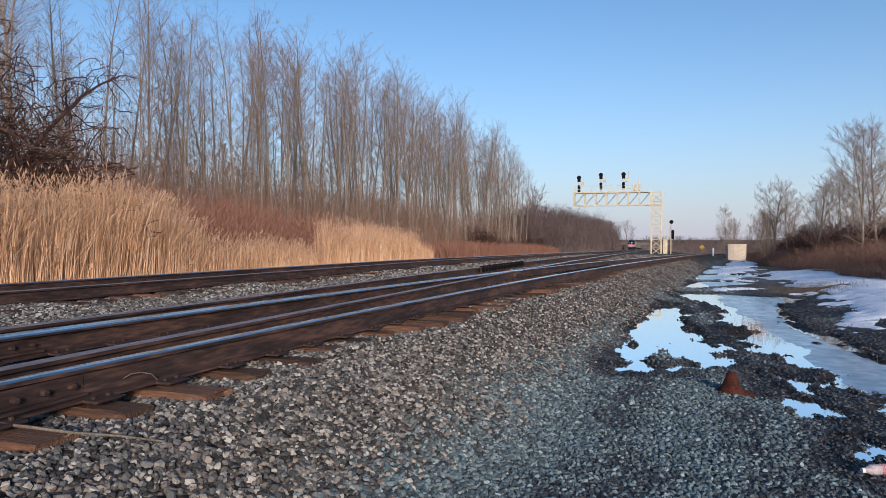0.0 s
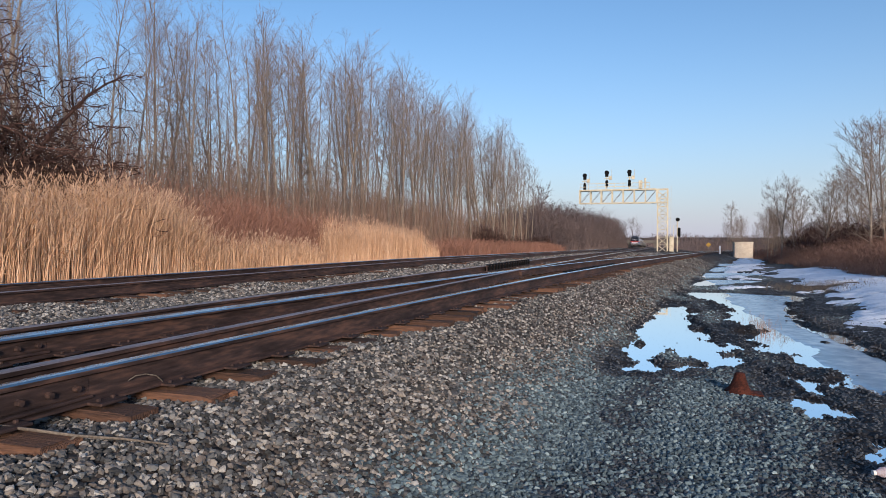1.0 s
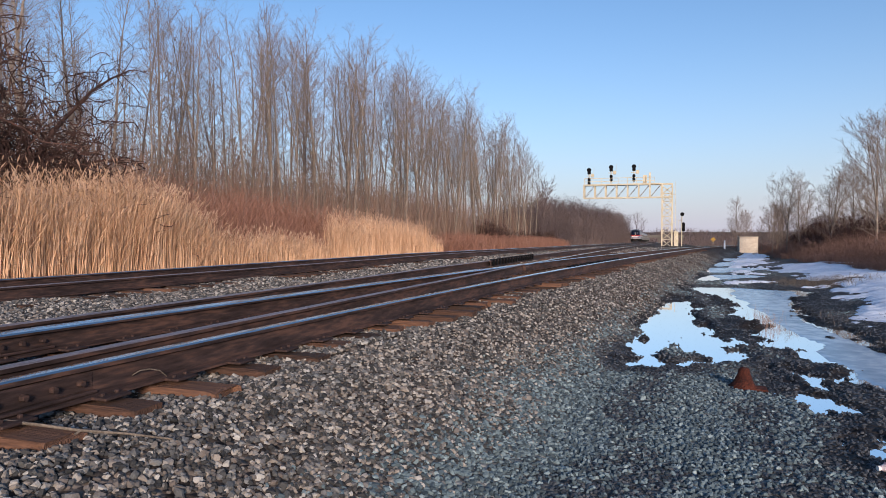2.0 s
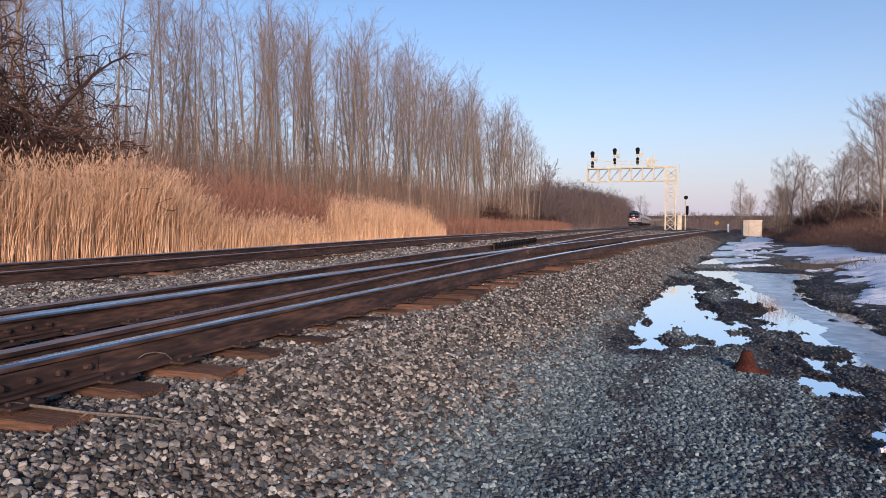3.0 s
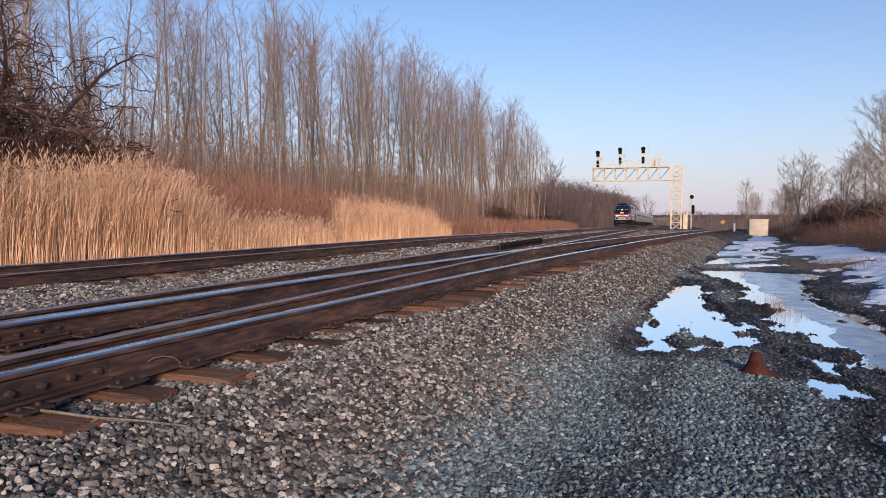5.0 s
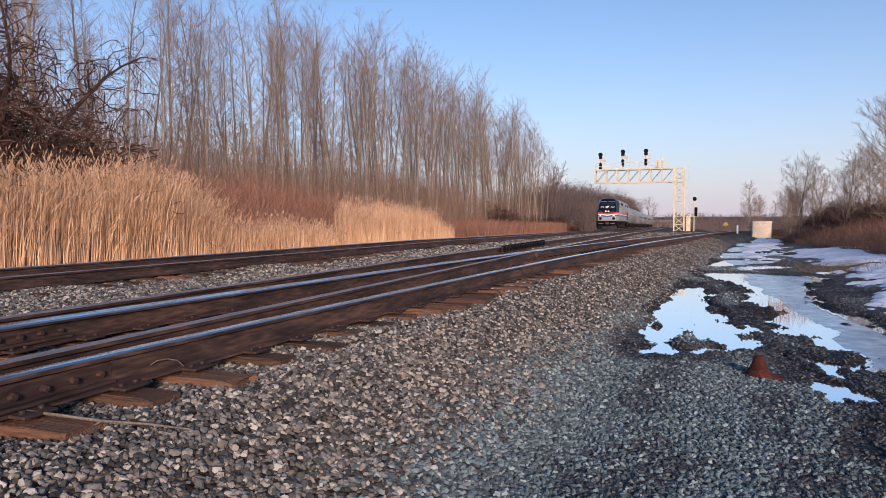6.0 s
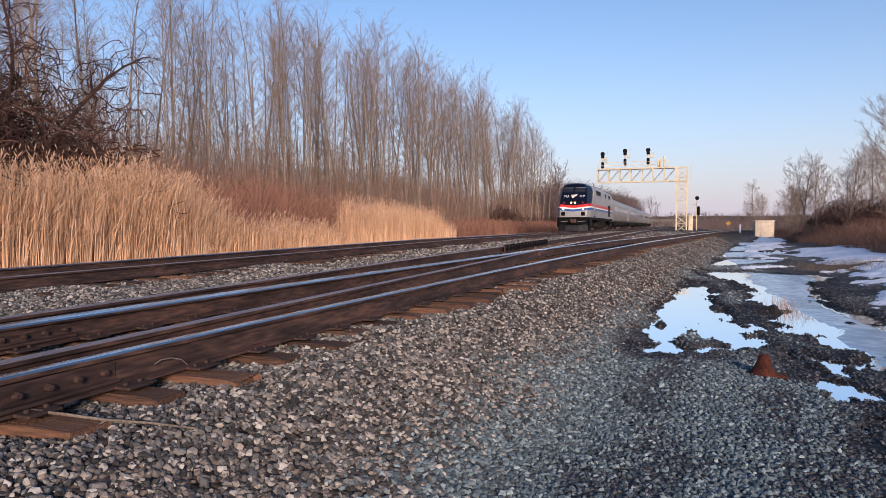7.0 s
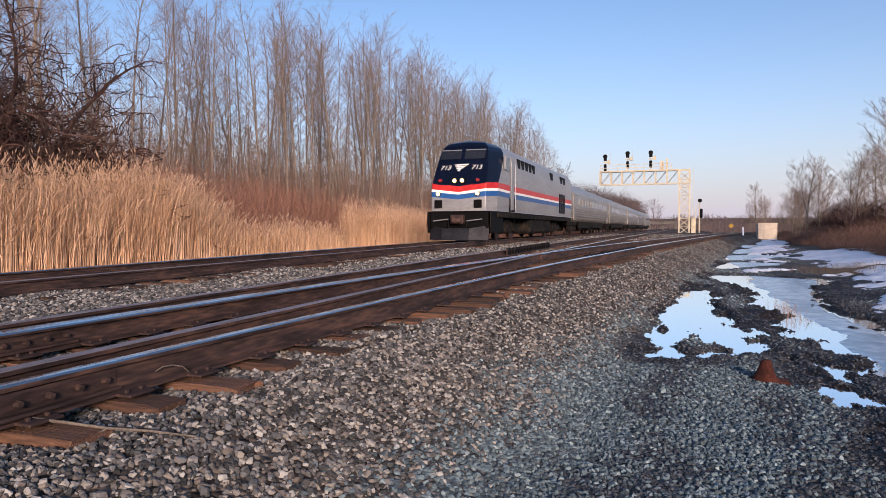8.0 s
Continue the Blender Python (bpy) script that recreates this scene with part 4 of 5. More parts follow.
def build_reeds():
    r = np.random.RandomState(77)

    def patch(n, y0, y1, depth, top):
        y = r.uniform(y0, y1, n)
        x = reed_front(y) - depth * r.rand(n) ** 1.3
        h = top * r.uniform(0.68, 1.1, n) * (1 + 0.1 * waves(x, y, 81, 1.5)) * (1 - 0.5 * smoothstep(y1 - (2.5 if y1 < 25 else 5.0), y1, y))
        return x, y, h

    def only(p, low, high):
        x, y, h = p
        q = y / -x + r.normal(0, 0.025, len(x))
        keep = (q > low) & (q < high)
        h = h * (1 - 0.35 * smoothstep(high - 0.14, high, q) * (high < 2))
        return x[keep], y[keep], h[keep]

    a = only(patch(23000, 8.0, 25.0, 3.8, 3.0), 0.0, 1.27)
    b = only(patch(11000, 28.0, 54.5, 3.6, 2.65), 1.86, 9.0)
    c = only(patch(4500, 17.0, 33.0, 1.3, 1.55), 1.2, 1.92)
    x, y, h = (np.concatenate(k) for k in zip(a, b, c))
    h = h * (0.55 + 0.45 * smoothstep(0, 1, r.rand(len(x)) * 2.2))
    blades("reeds", x, y, height(x, y), h, r.uniform(0.01, 0.18, len(x)) + 0.3 * (r.rand(len(x)) > 0.93), r.uniform(0.005, 0.0105, len(x)), [REED, PLUME], "tall golden dry reeds with feathery heads", "reeds", 78, 0.2, 1)
    # red-brown brush behind and between the reeds
    n = 24000
    y = 8 + 112 * r.rand(n) ** 1.5
    d = r.rand(n)
    x = reed_front(np.minimum(y, 60)) - 2.5 - 7.5 * d
    q = y / -x
    gap = smoothstep(1.12, 1.24, q) * (1 - smoothstep(1.8, 1.9, q))
    x = x + gap * 1.7
    x = np.where(y > 60, -17.5 - 7 * d + 1.5 * smoothstep(60, 110, y), x)
    mound = smoothstep(14, 19, y) * (1 - smoothstep(34, 42, y))
    h = (1.95 + 1.5 * d * (y < 60) + 1.25 * mound) * r.uniform(0.55, 1.12, n) * (1 + 0.2 * waves(x, y, 82, 2.2))
    blades("brush", x, y, height(x, y), h, r.uniform(0.1, 0.6, n), r.uniform(0.005, 0.009, n) * (1 + 0.012 * y), SHRUB, "dense red-brown leafless brush below the trees", "brush", 79, 0, 5, leaf=0.7)
    n = 24000
    y = r.uniform(8, 118, n)
    x = -22.5 - 16 * r.rand(n)
    h = 1.8 + 7.0 * r.rand(n) ** 1.8
    blades("undergrowth", x, y, height(x, y), h, r.uniform(0.03, 0.35, n), r.uniform(0.005, 0.011, n), [SAPLING], "thin bare saplings under the trees", "undergrowth", 80, 0, 7, leaf=0.55)
    n = 5200
    y = 46 + 92 * r.rand(n) ** 0.8
    x = -21.2 - 3.2 * r.rand(n) + 1.6 * smoothstep(60, 110, y)
    clump = np.clip(waves(x * 0.3, y, 95, 3.2) + 0.25, 0, 1.2)
    h = (0.7 + 3.0 * clump) * r.uniform(0.6, 1.1, n)
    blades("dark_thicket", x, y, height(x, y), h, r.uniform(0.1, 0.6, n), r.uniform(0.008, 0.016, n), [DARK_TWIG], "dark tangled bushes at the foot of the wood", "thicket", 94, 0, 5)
    n = 3000
    y = r.uniform(0, 150, n)
    x = -46 - 16 * r.rand(n)
    blades("deep_wood", x, y, height(x, y), r.uniform(6, 15, n), r.uniform(0.02, 0.2, n), r.uniform(0.03, 0.06, n), [TWIG], "grey depth of the leafless wood", "wood", 93, 0, 4)
    # brush along the verge
    n = 19000
    y = 22 + 94 * r.rand(n) ** 1.5
    edge = np.interp(y, [22, 26, 34, 44, 60, 75, 120], [8.6, 7.6, 7.6, 7.5, 8.8, 10.2, 11.0]) + 0.45 * waves(y, y * 0, 84, 3.0)
    into = r.rand(n) ** 1.2
    x = edge + 8.0 * into
    h = (0.6 + 1.5 * smoothstep(0.0, 0.3, into)) * r.uniform(0.55, 1.1, n) * (1 + 0.2 * waves(x, y, 83, 1.6)) * np.interp(y, [24, 45, 70], [0.92, 0.78, 0.6])
    blades("verge_brush", x, y, height(x, y), h, r.uniform(0.35, 1.3, n), r.uniform(0.004, 0.008, n), SHADED_BRUSH, "shaded red-brown leafless brush behind the snow", "brush", 85, 0, 5, leaf=0.8)
    n = 7500
    y = r.uniform(50, 112, n)
    x = 11.0 + 0.02 * (y - 50) + 3.8 * smoothstep(64, 76, y) + 8 * r.rand(n)
    h = (2.1 + 2.1 * np.clip(waves(x, y, 96, 3.5) + 0.3, 0, 1.3)) * r.uniform(0.6, 1.15, n)
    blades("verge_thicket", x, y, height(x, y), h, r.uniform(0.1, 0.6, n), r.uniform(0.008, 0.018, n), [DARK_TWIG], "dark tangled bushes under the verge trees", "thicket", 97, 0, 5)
    n = 900
    x, y = r.normal(4.9, 0.8, n), r.normal(24.2, 0.8, n)
    blades("verge_grass", x, y, height(x, y), r.uniform(0.05, 0.2, n), r.uniform(0.3, 1.4, n), r.uniform(0.003, 0.006, n), DEADWOOD, "flattened brown grass between the snow patches", "grass", 98, 0, 2)
    # far brush and woods at the end of the line
    n = 13000
    near_wood = r.rand(n) < 0.8
    y = np.where(near_wood, 126 + 340 * r.rand(n) ** 1.2, r.uniform(190, 420, n))
    x = np.where(near_wood, r.uniform(-36, -19.5, n), r.uniform(12, 120, n))
    h = np.where(near_wood, (3.0 + 6.5 * smoothstep(0.0, 0.5, (-19.5 - x) / 14)) * np.interp(y, [126, 180, 300, 466], [0.85, 1.45, 1.75, 2.0]) * r.uniform(0.55, 1.1, n), r.uniform(0.8, 2.4, n))
    blades("far_thicket", x, y, height(x, y), h, r.uniform(0.1, 0.5, n), r.uniform(0.022, 0.05, n), [FAR_TWIG], "far leafless thicket beyond the signals", "thicket", 86, 0, 5)
    n = 13000
    x, y = r.uniform(-400, 600, n), r.uniform(480, 900, n)
    h = r.uniform(4.0, 7.0, n) * (1 + 0.3 * waves(x, y * 0, 87, 30))
    blades("far_woods", x, y, height(x, y), h, r.uniform(0.1, 0.4, n), r.uniform(0.1, 0.2, n), [FAR_TWIG], "dark distant woods on the horizon", "woods", 88, 0, 3)
    n = 9000
    y = r.uniform(104, 330, n)
    x = 4.5 + (0.3 * (y - 104) + 9) * r.rand(n) + 40 * r.rand(n) ** 4
    track = MAIN_X + turnout(y)
    x = np.where(np.abs(x - track) < 2.6, x + 6, x)
    h = r.uniform(0.35, 1.0, n) * (1 + 0.4 * waves(x, y, 91, 9))
    blades("far_brush", x, y, height(x, y), h, r.uniform(0.1, 0.6, n), r.uniform(0.015, 0.035, n), [FAR_TWIG], "brown brush beyond the diverging track", "brush", 92, 0, 3)
    # dry tufts in the pool
    n = 130
    x, y = r.normal(1.76, 0.12, n), r.normal(12.9, 0.6, n)
    blades("grass_tuft", x, y, np.full(n, WATER_Z - 0.03), r.uniform(0.08, 0.34, n), r.uniform(0.05, 0.5, n), r.uniform(0.0012, 0.0025, n), [SAPLING], "tuft of dry grass standing in the pool", "grass", 89, 0, 1)
    n = 110
    y = r.uniform(7, 16, n)
    x = 2.75 + 0.05 * (12 - y) + np.abs(r.normal(0, 0.25, n))
    blades("pool_grass", x, y, height(x, y), r.uniform(0.05, 0.18, n), r.uniform(0.1, 0.8, n), r.uniform(0.0012, 0.0024, n), [DEADWOOD], "sparse dry grass along the pool", "grass", 90, 0, 1)


build_trees()
build_reeds()


# ---- signal gantry ----
def beam(a, b, w, mat=None):
    """A square bar from a to b."""
    a, b = Vector(a), Vector(b)
    d = b - a
    bm = bmesh.new()
    m = Matrix.Translation((a + b) / 2) @ d.to_track_quat("Z", "Y").to_matrix().to_4x4() @ Matrix.Diagonal((w, w, d.length, 1))
    bmesh.ops.create_cube(bm, size=1, matrix=m)
    return bm


def signal_head(parent, x, y, z, high=2.6):
    """A mast with two black signal heads and a bracket, standing on the gantry."""
    h = part("signal_mast", rod((x, y, z), (x, y, z + high), 0.07), GALV, parent)
    for zz in (z + high - 0.15, z + high - 2.0):
        bm = bmesh.new()
        if zz > z + high - 0.5:
            add_rod(bm, (x, y - 0.16, zz), (x, y - 0.1, zz), 0.36, 0.36, 20)
            add_box(bm, (x - 0.27, y - 0.1, zz - 0.72), (x + 0.27, y + 0.15, zz + 0.3), 0.08)
        else:
            add_box(bm, (x - 0.24, y - 0.16, zz - 0.62), (x + 0.24, y + 0.15, zz + 0.6), 0.12)
        part("signal_head", bm, BLACK, h, "black signal head")
        for k in (-0.25, 0.1, 0.4):
            if zz < z + high - 0.5:
                part("visor", rod((x, y - 0.36, zz + k), (x, y - 0.14, zz + k), 0.11, 0.11, 10), BLACK, h)
    part("bracket_box", box((x + 0.3, y - 0.15, z + high - 1.35), (x + 0.8, y + 0.15, z + high - 0.75), 0.02), GALV, h)
    part("bracket_arm", box((x - 0.45, y - 0.05, z + high - 1.15), (x + 0.85, y + 0.05, z + high - 1.05)), GALV, h)
    part("antenna", rod((x + 0.8, y, z + high - 1.0), (x + 0.8, y, z + high + 0.35), 0.025), GALV, h)


def build_gantry():
    g = tagged(new("signal_gantry"), "cream painted steel lattice signal gantry over the tracks", "signal gantry")
    Y0, Y1, Z0, Z1, ZB = 112.6, 114.0, 7.1, 9.25, -1.55
    xl, xr, xp = -12.9, -0.55, 1.25
    for y in (Y0, Y1):
        for z in (Z0, Z1):
            part("truss_chord", box((xl, y - 0.09, z - 0.09), (xp + 0.1, y + 0.09, z + 0.09)), GALV, g)
        n = 7
        w = (xr - xl) / n
        for k in range(n + 1):
            x = xl + 0.1 + k * w
            part("truss_post", box((x - 0.11, y - 0.07, Z0), (x + 0.11, y + 0.07, Z1)), GALV, g)
            if k < n:
                part("truss_diagonal", beam((x + 0.1, y, Z0 + 0.1), (x + w - 0.1, y, Z1 - 0.1), 0.07), STEEL_GREY, g)
        for x in (xr + 0.25, xp):
            part("post_leg", box((x - 0.11, y - 0.11, ZB), (x + 0.11, y + 0.11, Z1)), GALV, g)
        z = ZB + 0.5
        k = 0
        while z < Z1 - 0.6:
            a, b = (xr + 0.25, xp) if k % 2 else (xp, xr + 0.25)
            part("lattice_bar", beam((a, y, z), (b, y, z + 1.25), 0.08), GALV, g)
            part("lattice_bar", beam((b, y, z), (a, y, z + 1.25), 0.08), GALV, g)
            part("lattice_tie", box((xr + 0.25, y - 0.04, z - 0.04), (xp, y + 0.04, z + 0.04)), GALV, g)
            z += 1.25
            k += 1
    for k in range(8):
        x = xl + 0.1 + k * 1.75
        part("cross_bar", box((x - 0.05, Y0, Z1 - 0.05), (x + 0.05, Y1, Z1 + 0.05)), GALV, g)
    part("walkway", box((xl, Y0 + 0.2, Z1 + 0.1), (xr, Y1 - 0.2, Z1 + 0.16)), GALV, g)
    for k in range(9):
        x = xl + 0.15 + k * 1.4
        part("railing_post", box((x - 0.035, Y0 + 0.1, Z1), (x + 0.035, Y0 + 0.17, Z1 + 1.1)), GALV, g)
    for z in (0.55, 1.08):
        part("railing_bar", box((xl + 0.1, Y0 + 0.11, Z1 + z), (-1.5, Y0 + 0.15, Z1 + z + 0.09)), GALV, g)
    for x in (-12.0, -8.4, -4.75):
        signal_head(g, x, Y0 + 0.35, Z1 + 0.1, 3.0 if x > -11 else 2.6)
    part("cabinet", box((-3.3, Y0 + 0.1, Z1 + 0.2), (-2.7, Y0 + 0.6, Z1 + 1.5), 0.03), GALV, g)
    part("cabinet", box((-2.4, Y0 + 0.1, Z1 + 0.2), (-2.1, Y0 + 0.5, Z1 + 1.9), 0.03), GALV, g)
    part("ladder", beam((xp + 0.5, Y0, ZB), (xp + 0.5, Y0, Z1 + 0.4), 0.05), GALV, g)
    for k in range(6):
        part("ladder_bracket", box((xp, Y0 - 0.03, ZB + 1.5 + k * 1.5), (xp + 0.55, Y0 + 0.03, ZB + 1.56 + k * 1.5)), GALV, g)
    c = tagged(new("equipment_cabinet"), "cream steel cabinet at the gantry's foot", "cabinet")
    part("body", box((1.55, 112.3, -1.6), (2.15, 113.2, 1.45), 0.03), GALV, c)
    part("roof", box((1.5, 112.2, 1.45), (2.2, 113.3, 1.55), 0.02), GALV, c)
    m = tagged(new("mast_signal"), "short mast signal with two black heads", "signal")
    part("mast", rod((2.75, 113, -1.6), (2.75, 113, 4.1), 0.08), GALV, m)
    part("ladder", beam((2.2, 113.2, -1.6), (2.2, 113.2, 3.4), 0.06), GALV, m)
    part("ladder_top", beam((2.2, 113.2, 3.3), (2.75, 113, 3.3), 0.05), GALV, m)
    part("signal_head", rod((2.8, 112.8, 4.3), (2.8, 113.05, 4.3), 0.32, 0.32, 18), BLACK, m, "round black signal head")
    part("signal_head", box((2.78, 112.8, 1.5), (3.25, 113.1, 3.0), 0.14), BLACK, m, "tall black signal head")
    part("base", box((2.4, 112.7, -1.75), (3.1, 113.4, -1.25), 0.04), CONCRETE, m)


def build_roadside():
    b = tagged(new("concrete_hut"), "weathered square concrete signal hut in the snow", "signal hut")
    z = float(height(9.6, 87)) - 0.1
    part("wall", box((8.6, 86, z), (10.65, 88, 0.62), 0.03), CONCRETE, b)
    part("roof", box((8.52, 85.92, 0.62), (10.73, 88.08, 0.72), 0.02), CONCRETE, b, "flat concrete slab roof")
    part("base", box((8.48, 85.88, z - 0.25), (10.77, 88.12, z + 0.1), 0.02), CONCRETE, b)
    part("door", box((9.2, 85.96, z + 0.12), (10.0, 86.0, 0.4), 0.01), CONCRETE, b)
    p = tagged(new("marker_post"), "white marker post beside the track", "marker post")
    z = float(height(6.4, 79))
    part("post", rod((6.4, 79, z - 0.1), (6.4, 79, z + 0.9), 0.1, 0.09, 12), SNOW, p)
    # rusted cone-shaped casting on the gravel
    z = float(height(0.85, 7.05))
    bm = bmesh.new()
    prof = [(0.15, 0.0), (0.16, 0.02), (0.125, 0.055), (0.1, 0.1), (0.075, 0.19), (0.06, 0.25), (0.045, 0.275), (0.0, 0.28)]
    rings = []
    for rr, zz in prof:
        rings.append([bm.verts.new((rr * math.cos(a * 0.4488) * (1 + 0.07 * math.sin(3 * a + zz * 20)), rr * math.sin(a * 0.4488), zz)) for a in range(14)])
    for q0, q1 in zip(rings, rings[1:]):
        for k in range(14):
            bm.faces.new((q0[k], q0[(k + 1) % 14], q1[(k + 1) % 14], q1[k]))
    bmesh.ops.remove_doubles(bm, verts=bm.verts, dist=0.001)
    c = part("rusted_casting", bm, RED_RUST, None, smooth=True)
    c.matrix_basis = pose(0.8, 7.2, z, 4, 3, 0) @ Matrix.Diagonal((0.85, 0.85, 0.76, 1))
    tagged(c, "small rust-red conical metal casting on wet gravel", "scrap metal")
    foot = part("foot", box((0.05, -0.1, 0.0), (0.26, 0.08, 0.035), 0.012), RED_RUST, c)


BOTTLE = material("clear_pink_plastic", [(0.2, (0.72, 0.6, 0.65)), (0.8, (0.85, 0.78, 0.82))], scale=20, rough=0.12, spec=0.6, bump=0.3, bump_scale=30)
socket(BOTTLE.node_tree.nodes["Principled BSDF"], "Transmission Weight", 0.55)
LABEL = material("red_label", [(0.2, (0.2, 0.06, 0.07)), (0.55, (0.4, 0.2, 0.22)), (0.8, (0.65, 0.5, 0.5))], scale=20, rough=0.5)


def build_litter():
    z = float(height(1.43, 4.95))
    b = tagged(new("plastic_bottle"), "crushed clear plastic bottle lying on wet gravel", "bottle")
    def ring(t0, t1, r0, r1):
        p, q = Vector((1.36, 4.86, z + 0.036)), Vector((1.56, 4.94, z + 0.042))
        return rod(p.lerp(q, t0), p.lerp(q, t1), r0, r1, 14)

    part("neck", ring(0.0, 0.2, 0.013, 0.032), BOTTLE, b)
    part("body", ring(0.2, 1.0, 0.034, 0.032), BOTTLE, b)
    part("cap", ring(-0.08, 0.0, 0.016, 0.016), WHITEP, b)
    part("wrapper", ring(0.5, 0.9, 0.0353, 0.0345), LABEL, b, "faded dark red wrapper")
    s = Tubes()
    pts = [Vector(q) for q in ((-2.86, 2.22, -0.175), (-2.68, 2.25, -0.185), (-2.5, 2.31, -0.21), (-2.34, 2.42, -0.24), (-2.15, 2.5, -0.27))]
    s.add(pts, [0.008, 0.0075, 0.007, 0.006, 0.004], 6)
    s.add([pts[2], Vector((-2.52, 2.2, -0.26)), Vector((-2.5, 2.1, -0.27))], [0.007, 0.005, 0.003], 5)
    tagged(s.mesh("dead_stick", DEADWOOD, None), "thin grey dead stick lying on the ballast", "stick")
    c = Tubes()
    c.add([Vector(q) for q in ((-2.865, 3.0, -0.12), (-2.85, 3.04, -0.1), (-2.83, 3.1, -0.1), (-2.81, 3.16, -0.12), (-2.8, 3.2, -0.16))], [0.004] * 5, 6)
    tagged(c.mesh("bond_wire", DEADWOOD, None), "stiff grey bond wire clipped to the rail", "wire")


# red rust, darkened in colour for the shade the casting stands in
RED_RUST = material("red_rust", [(0.2, (0.019, 0.005, 0.004)), (0.5, (0.046, 0.011, 0.006)), (0.8, (0.078, 0.021, 0.012))], scale=9, rough=0.9, bump=0.5, bump_scale=60)
build_gantry()
build_roadside()


# ---- the train ----
NAVY = material("navy_paint", [(0.2, (0.0015, 0.0028, 0.01)), (0.8, (0.003, 0.0055, 0.019))], scale=1.5, rough=0.3, spec=0.25)
SILVER = material("silver_paint", [(0.2, (0.24, 0.243, 0.255)), (0.55, (0.285, 0.287, 0.3)), (0.85, (0.33, 0.33, 0.34))], scale=0.8, rough=0.42, metal=0.35, stretch=(1, 0.4, 2))
STAINLESS = material("stainless_steel", [(0.2, (0.3, 0.268, 0.24)), (0.8, (0.44, 0.4, 0.36))], scale=0.8, rough=0.42, metal=0.8, stretch=(1, 0.3, 3))
REDP = material("red_stripe", [(0.2, (0.4, 0.016, 0.016)), (0.8, (0.52, 0.032, 0.028))], scale=2, rough=0.4)
WHITEP = material("white_stripe", [(0.2, (0.7, 0.69, 0.66)), (0.8, (0.8, 0.8, 0.78))], scale=2, rough=0.4)
BLUEP = material("blue_stripe", [(0.2, (0.012, 0.065, 0.22)), (0.8, (0.02, 0.1, 0.3))], scale=2, rough=0.4)
GLASS = material("dark_window_glass", [(0.2, (0.01, 0.011, 0.014)), (0.8, (0.02, 0.022, 0.026))], scale=2, rough=0.06, spec=0.8)
UNDER = material("grimy_underframe", [(0.2, (0.003, 0.003, 0.003)), (0.5, (0.009, 0.008, 0.0075)), (0.8, (0.034, 0.027, 0.022))], scale=2.5, rough=0.8, bump=0.3, bump_scale=30, spec=0.12)
CANVAS = material("rusty_tan_diaphragm", [(0.2, (0.1, 0.062, 0.04)), (0.8, (0.24, 0.16, 0.1))], scale=3, rough=0.85)
PLOW = material("worn_plow_steel", [(0.2, (0.012, 0.012, 0.014)), (0.8, (0.035, 0.035, 0.04))], scale=2.5, rough=0.5, metal=0.5)
LAMP = glow("headlight", (1.0, 0.7, 0.32), 1.8)
DITCH = glow("ditch_light", (1.0, 0.7, 0.32), 1.6)
REDLAMP = glow("marker_light", (0.25, 0.01, 0.015), 0.05)

LOCO_LEN, CAR_LEN, CAR_GAP = 21.0, 25.9, 0.0


def wheelset(parent, y, rad=0.5):
    for sx in (-1, 1):
        bm = bmesh.new()
        add_rod(bm, (sx * 0.69, y, rad), (sx * 0.82, y, rad), rad, rad * 0.98, 24)
        add_rod(bm, (sx * 0.66, y, rad), (sx * 0.69, y, rad), rad + 0.03, rad + 0.03, 24)
        w = part("wheel", bm, RUST, parent)
        part("hub", rod((sx * 0.82, y, rad), (sx * 0.9, y, rad), 0.16, 0.13, 12), UNDER, w)
    part("axle", rod((-0.7, y, rad), (0.7, y, rad), 0.09), UNDER, parent)


def bogie(parent, y, half, label=""):
    for sx in (-1, 1):
        bm = bmesh.new()
        add_box(bm, (sx * 0.98 - 0.08, y - half - 0.75, 0.5), (sx * 0.98 + 0.08, y + half + 0.75, 0.8), 0.04)
        add_box(bm, (sx * 0.98 - 0.12, y - 0.45, 0.3), (sx * 0.98 + 0.12, y + 0.45, 0.95), 0.05)
        for k in (-1, 1):
            add_box(bm, (sx * 0.98 - 0.14, y + k * half - 0.2, 0.34), (sx * 0.98 + 0.14, y + k * half + 0.2, 0.66), 0.04)
            add_rod(bm, (sx * 1.0, y + k * (half - 0.5), 0.45), (sx * 1.0, y + k * (half - 0.5), 1.0), 0.12, 0.12, 10)
            add_rod(bm, (sx * 1.14, y + k * half - 0.3, 0.75), (sx * 1.14, y + k * 0.2, 1.1), 0.035, 0.035, 6)
        part("bogie_frame", bm, UNDER, parent, label)
    for k in (-1, 1):
        wheelset(parent, y + k * half)


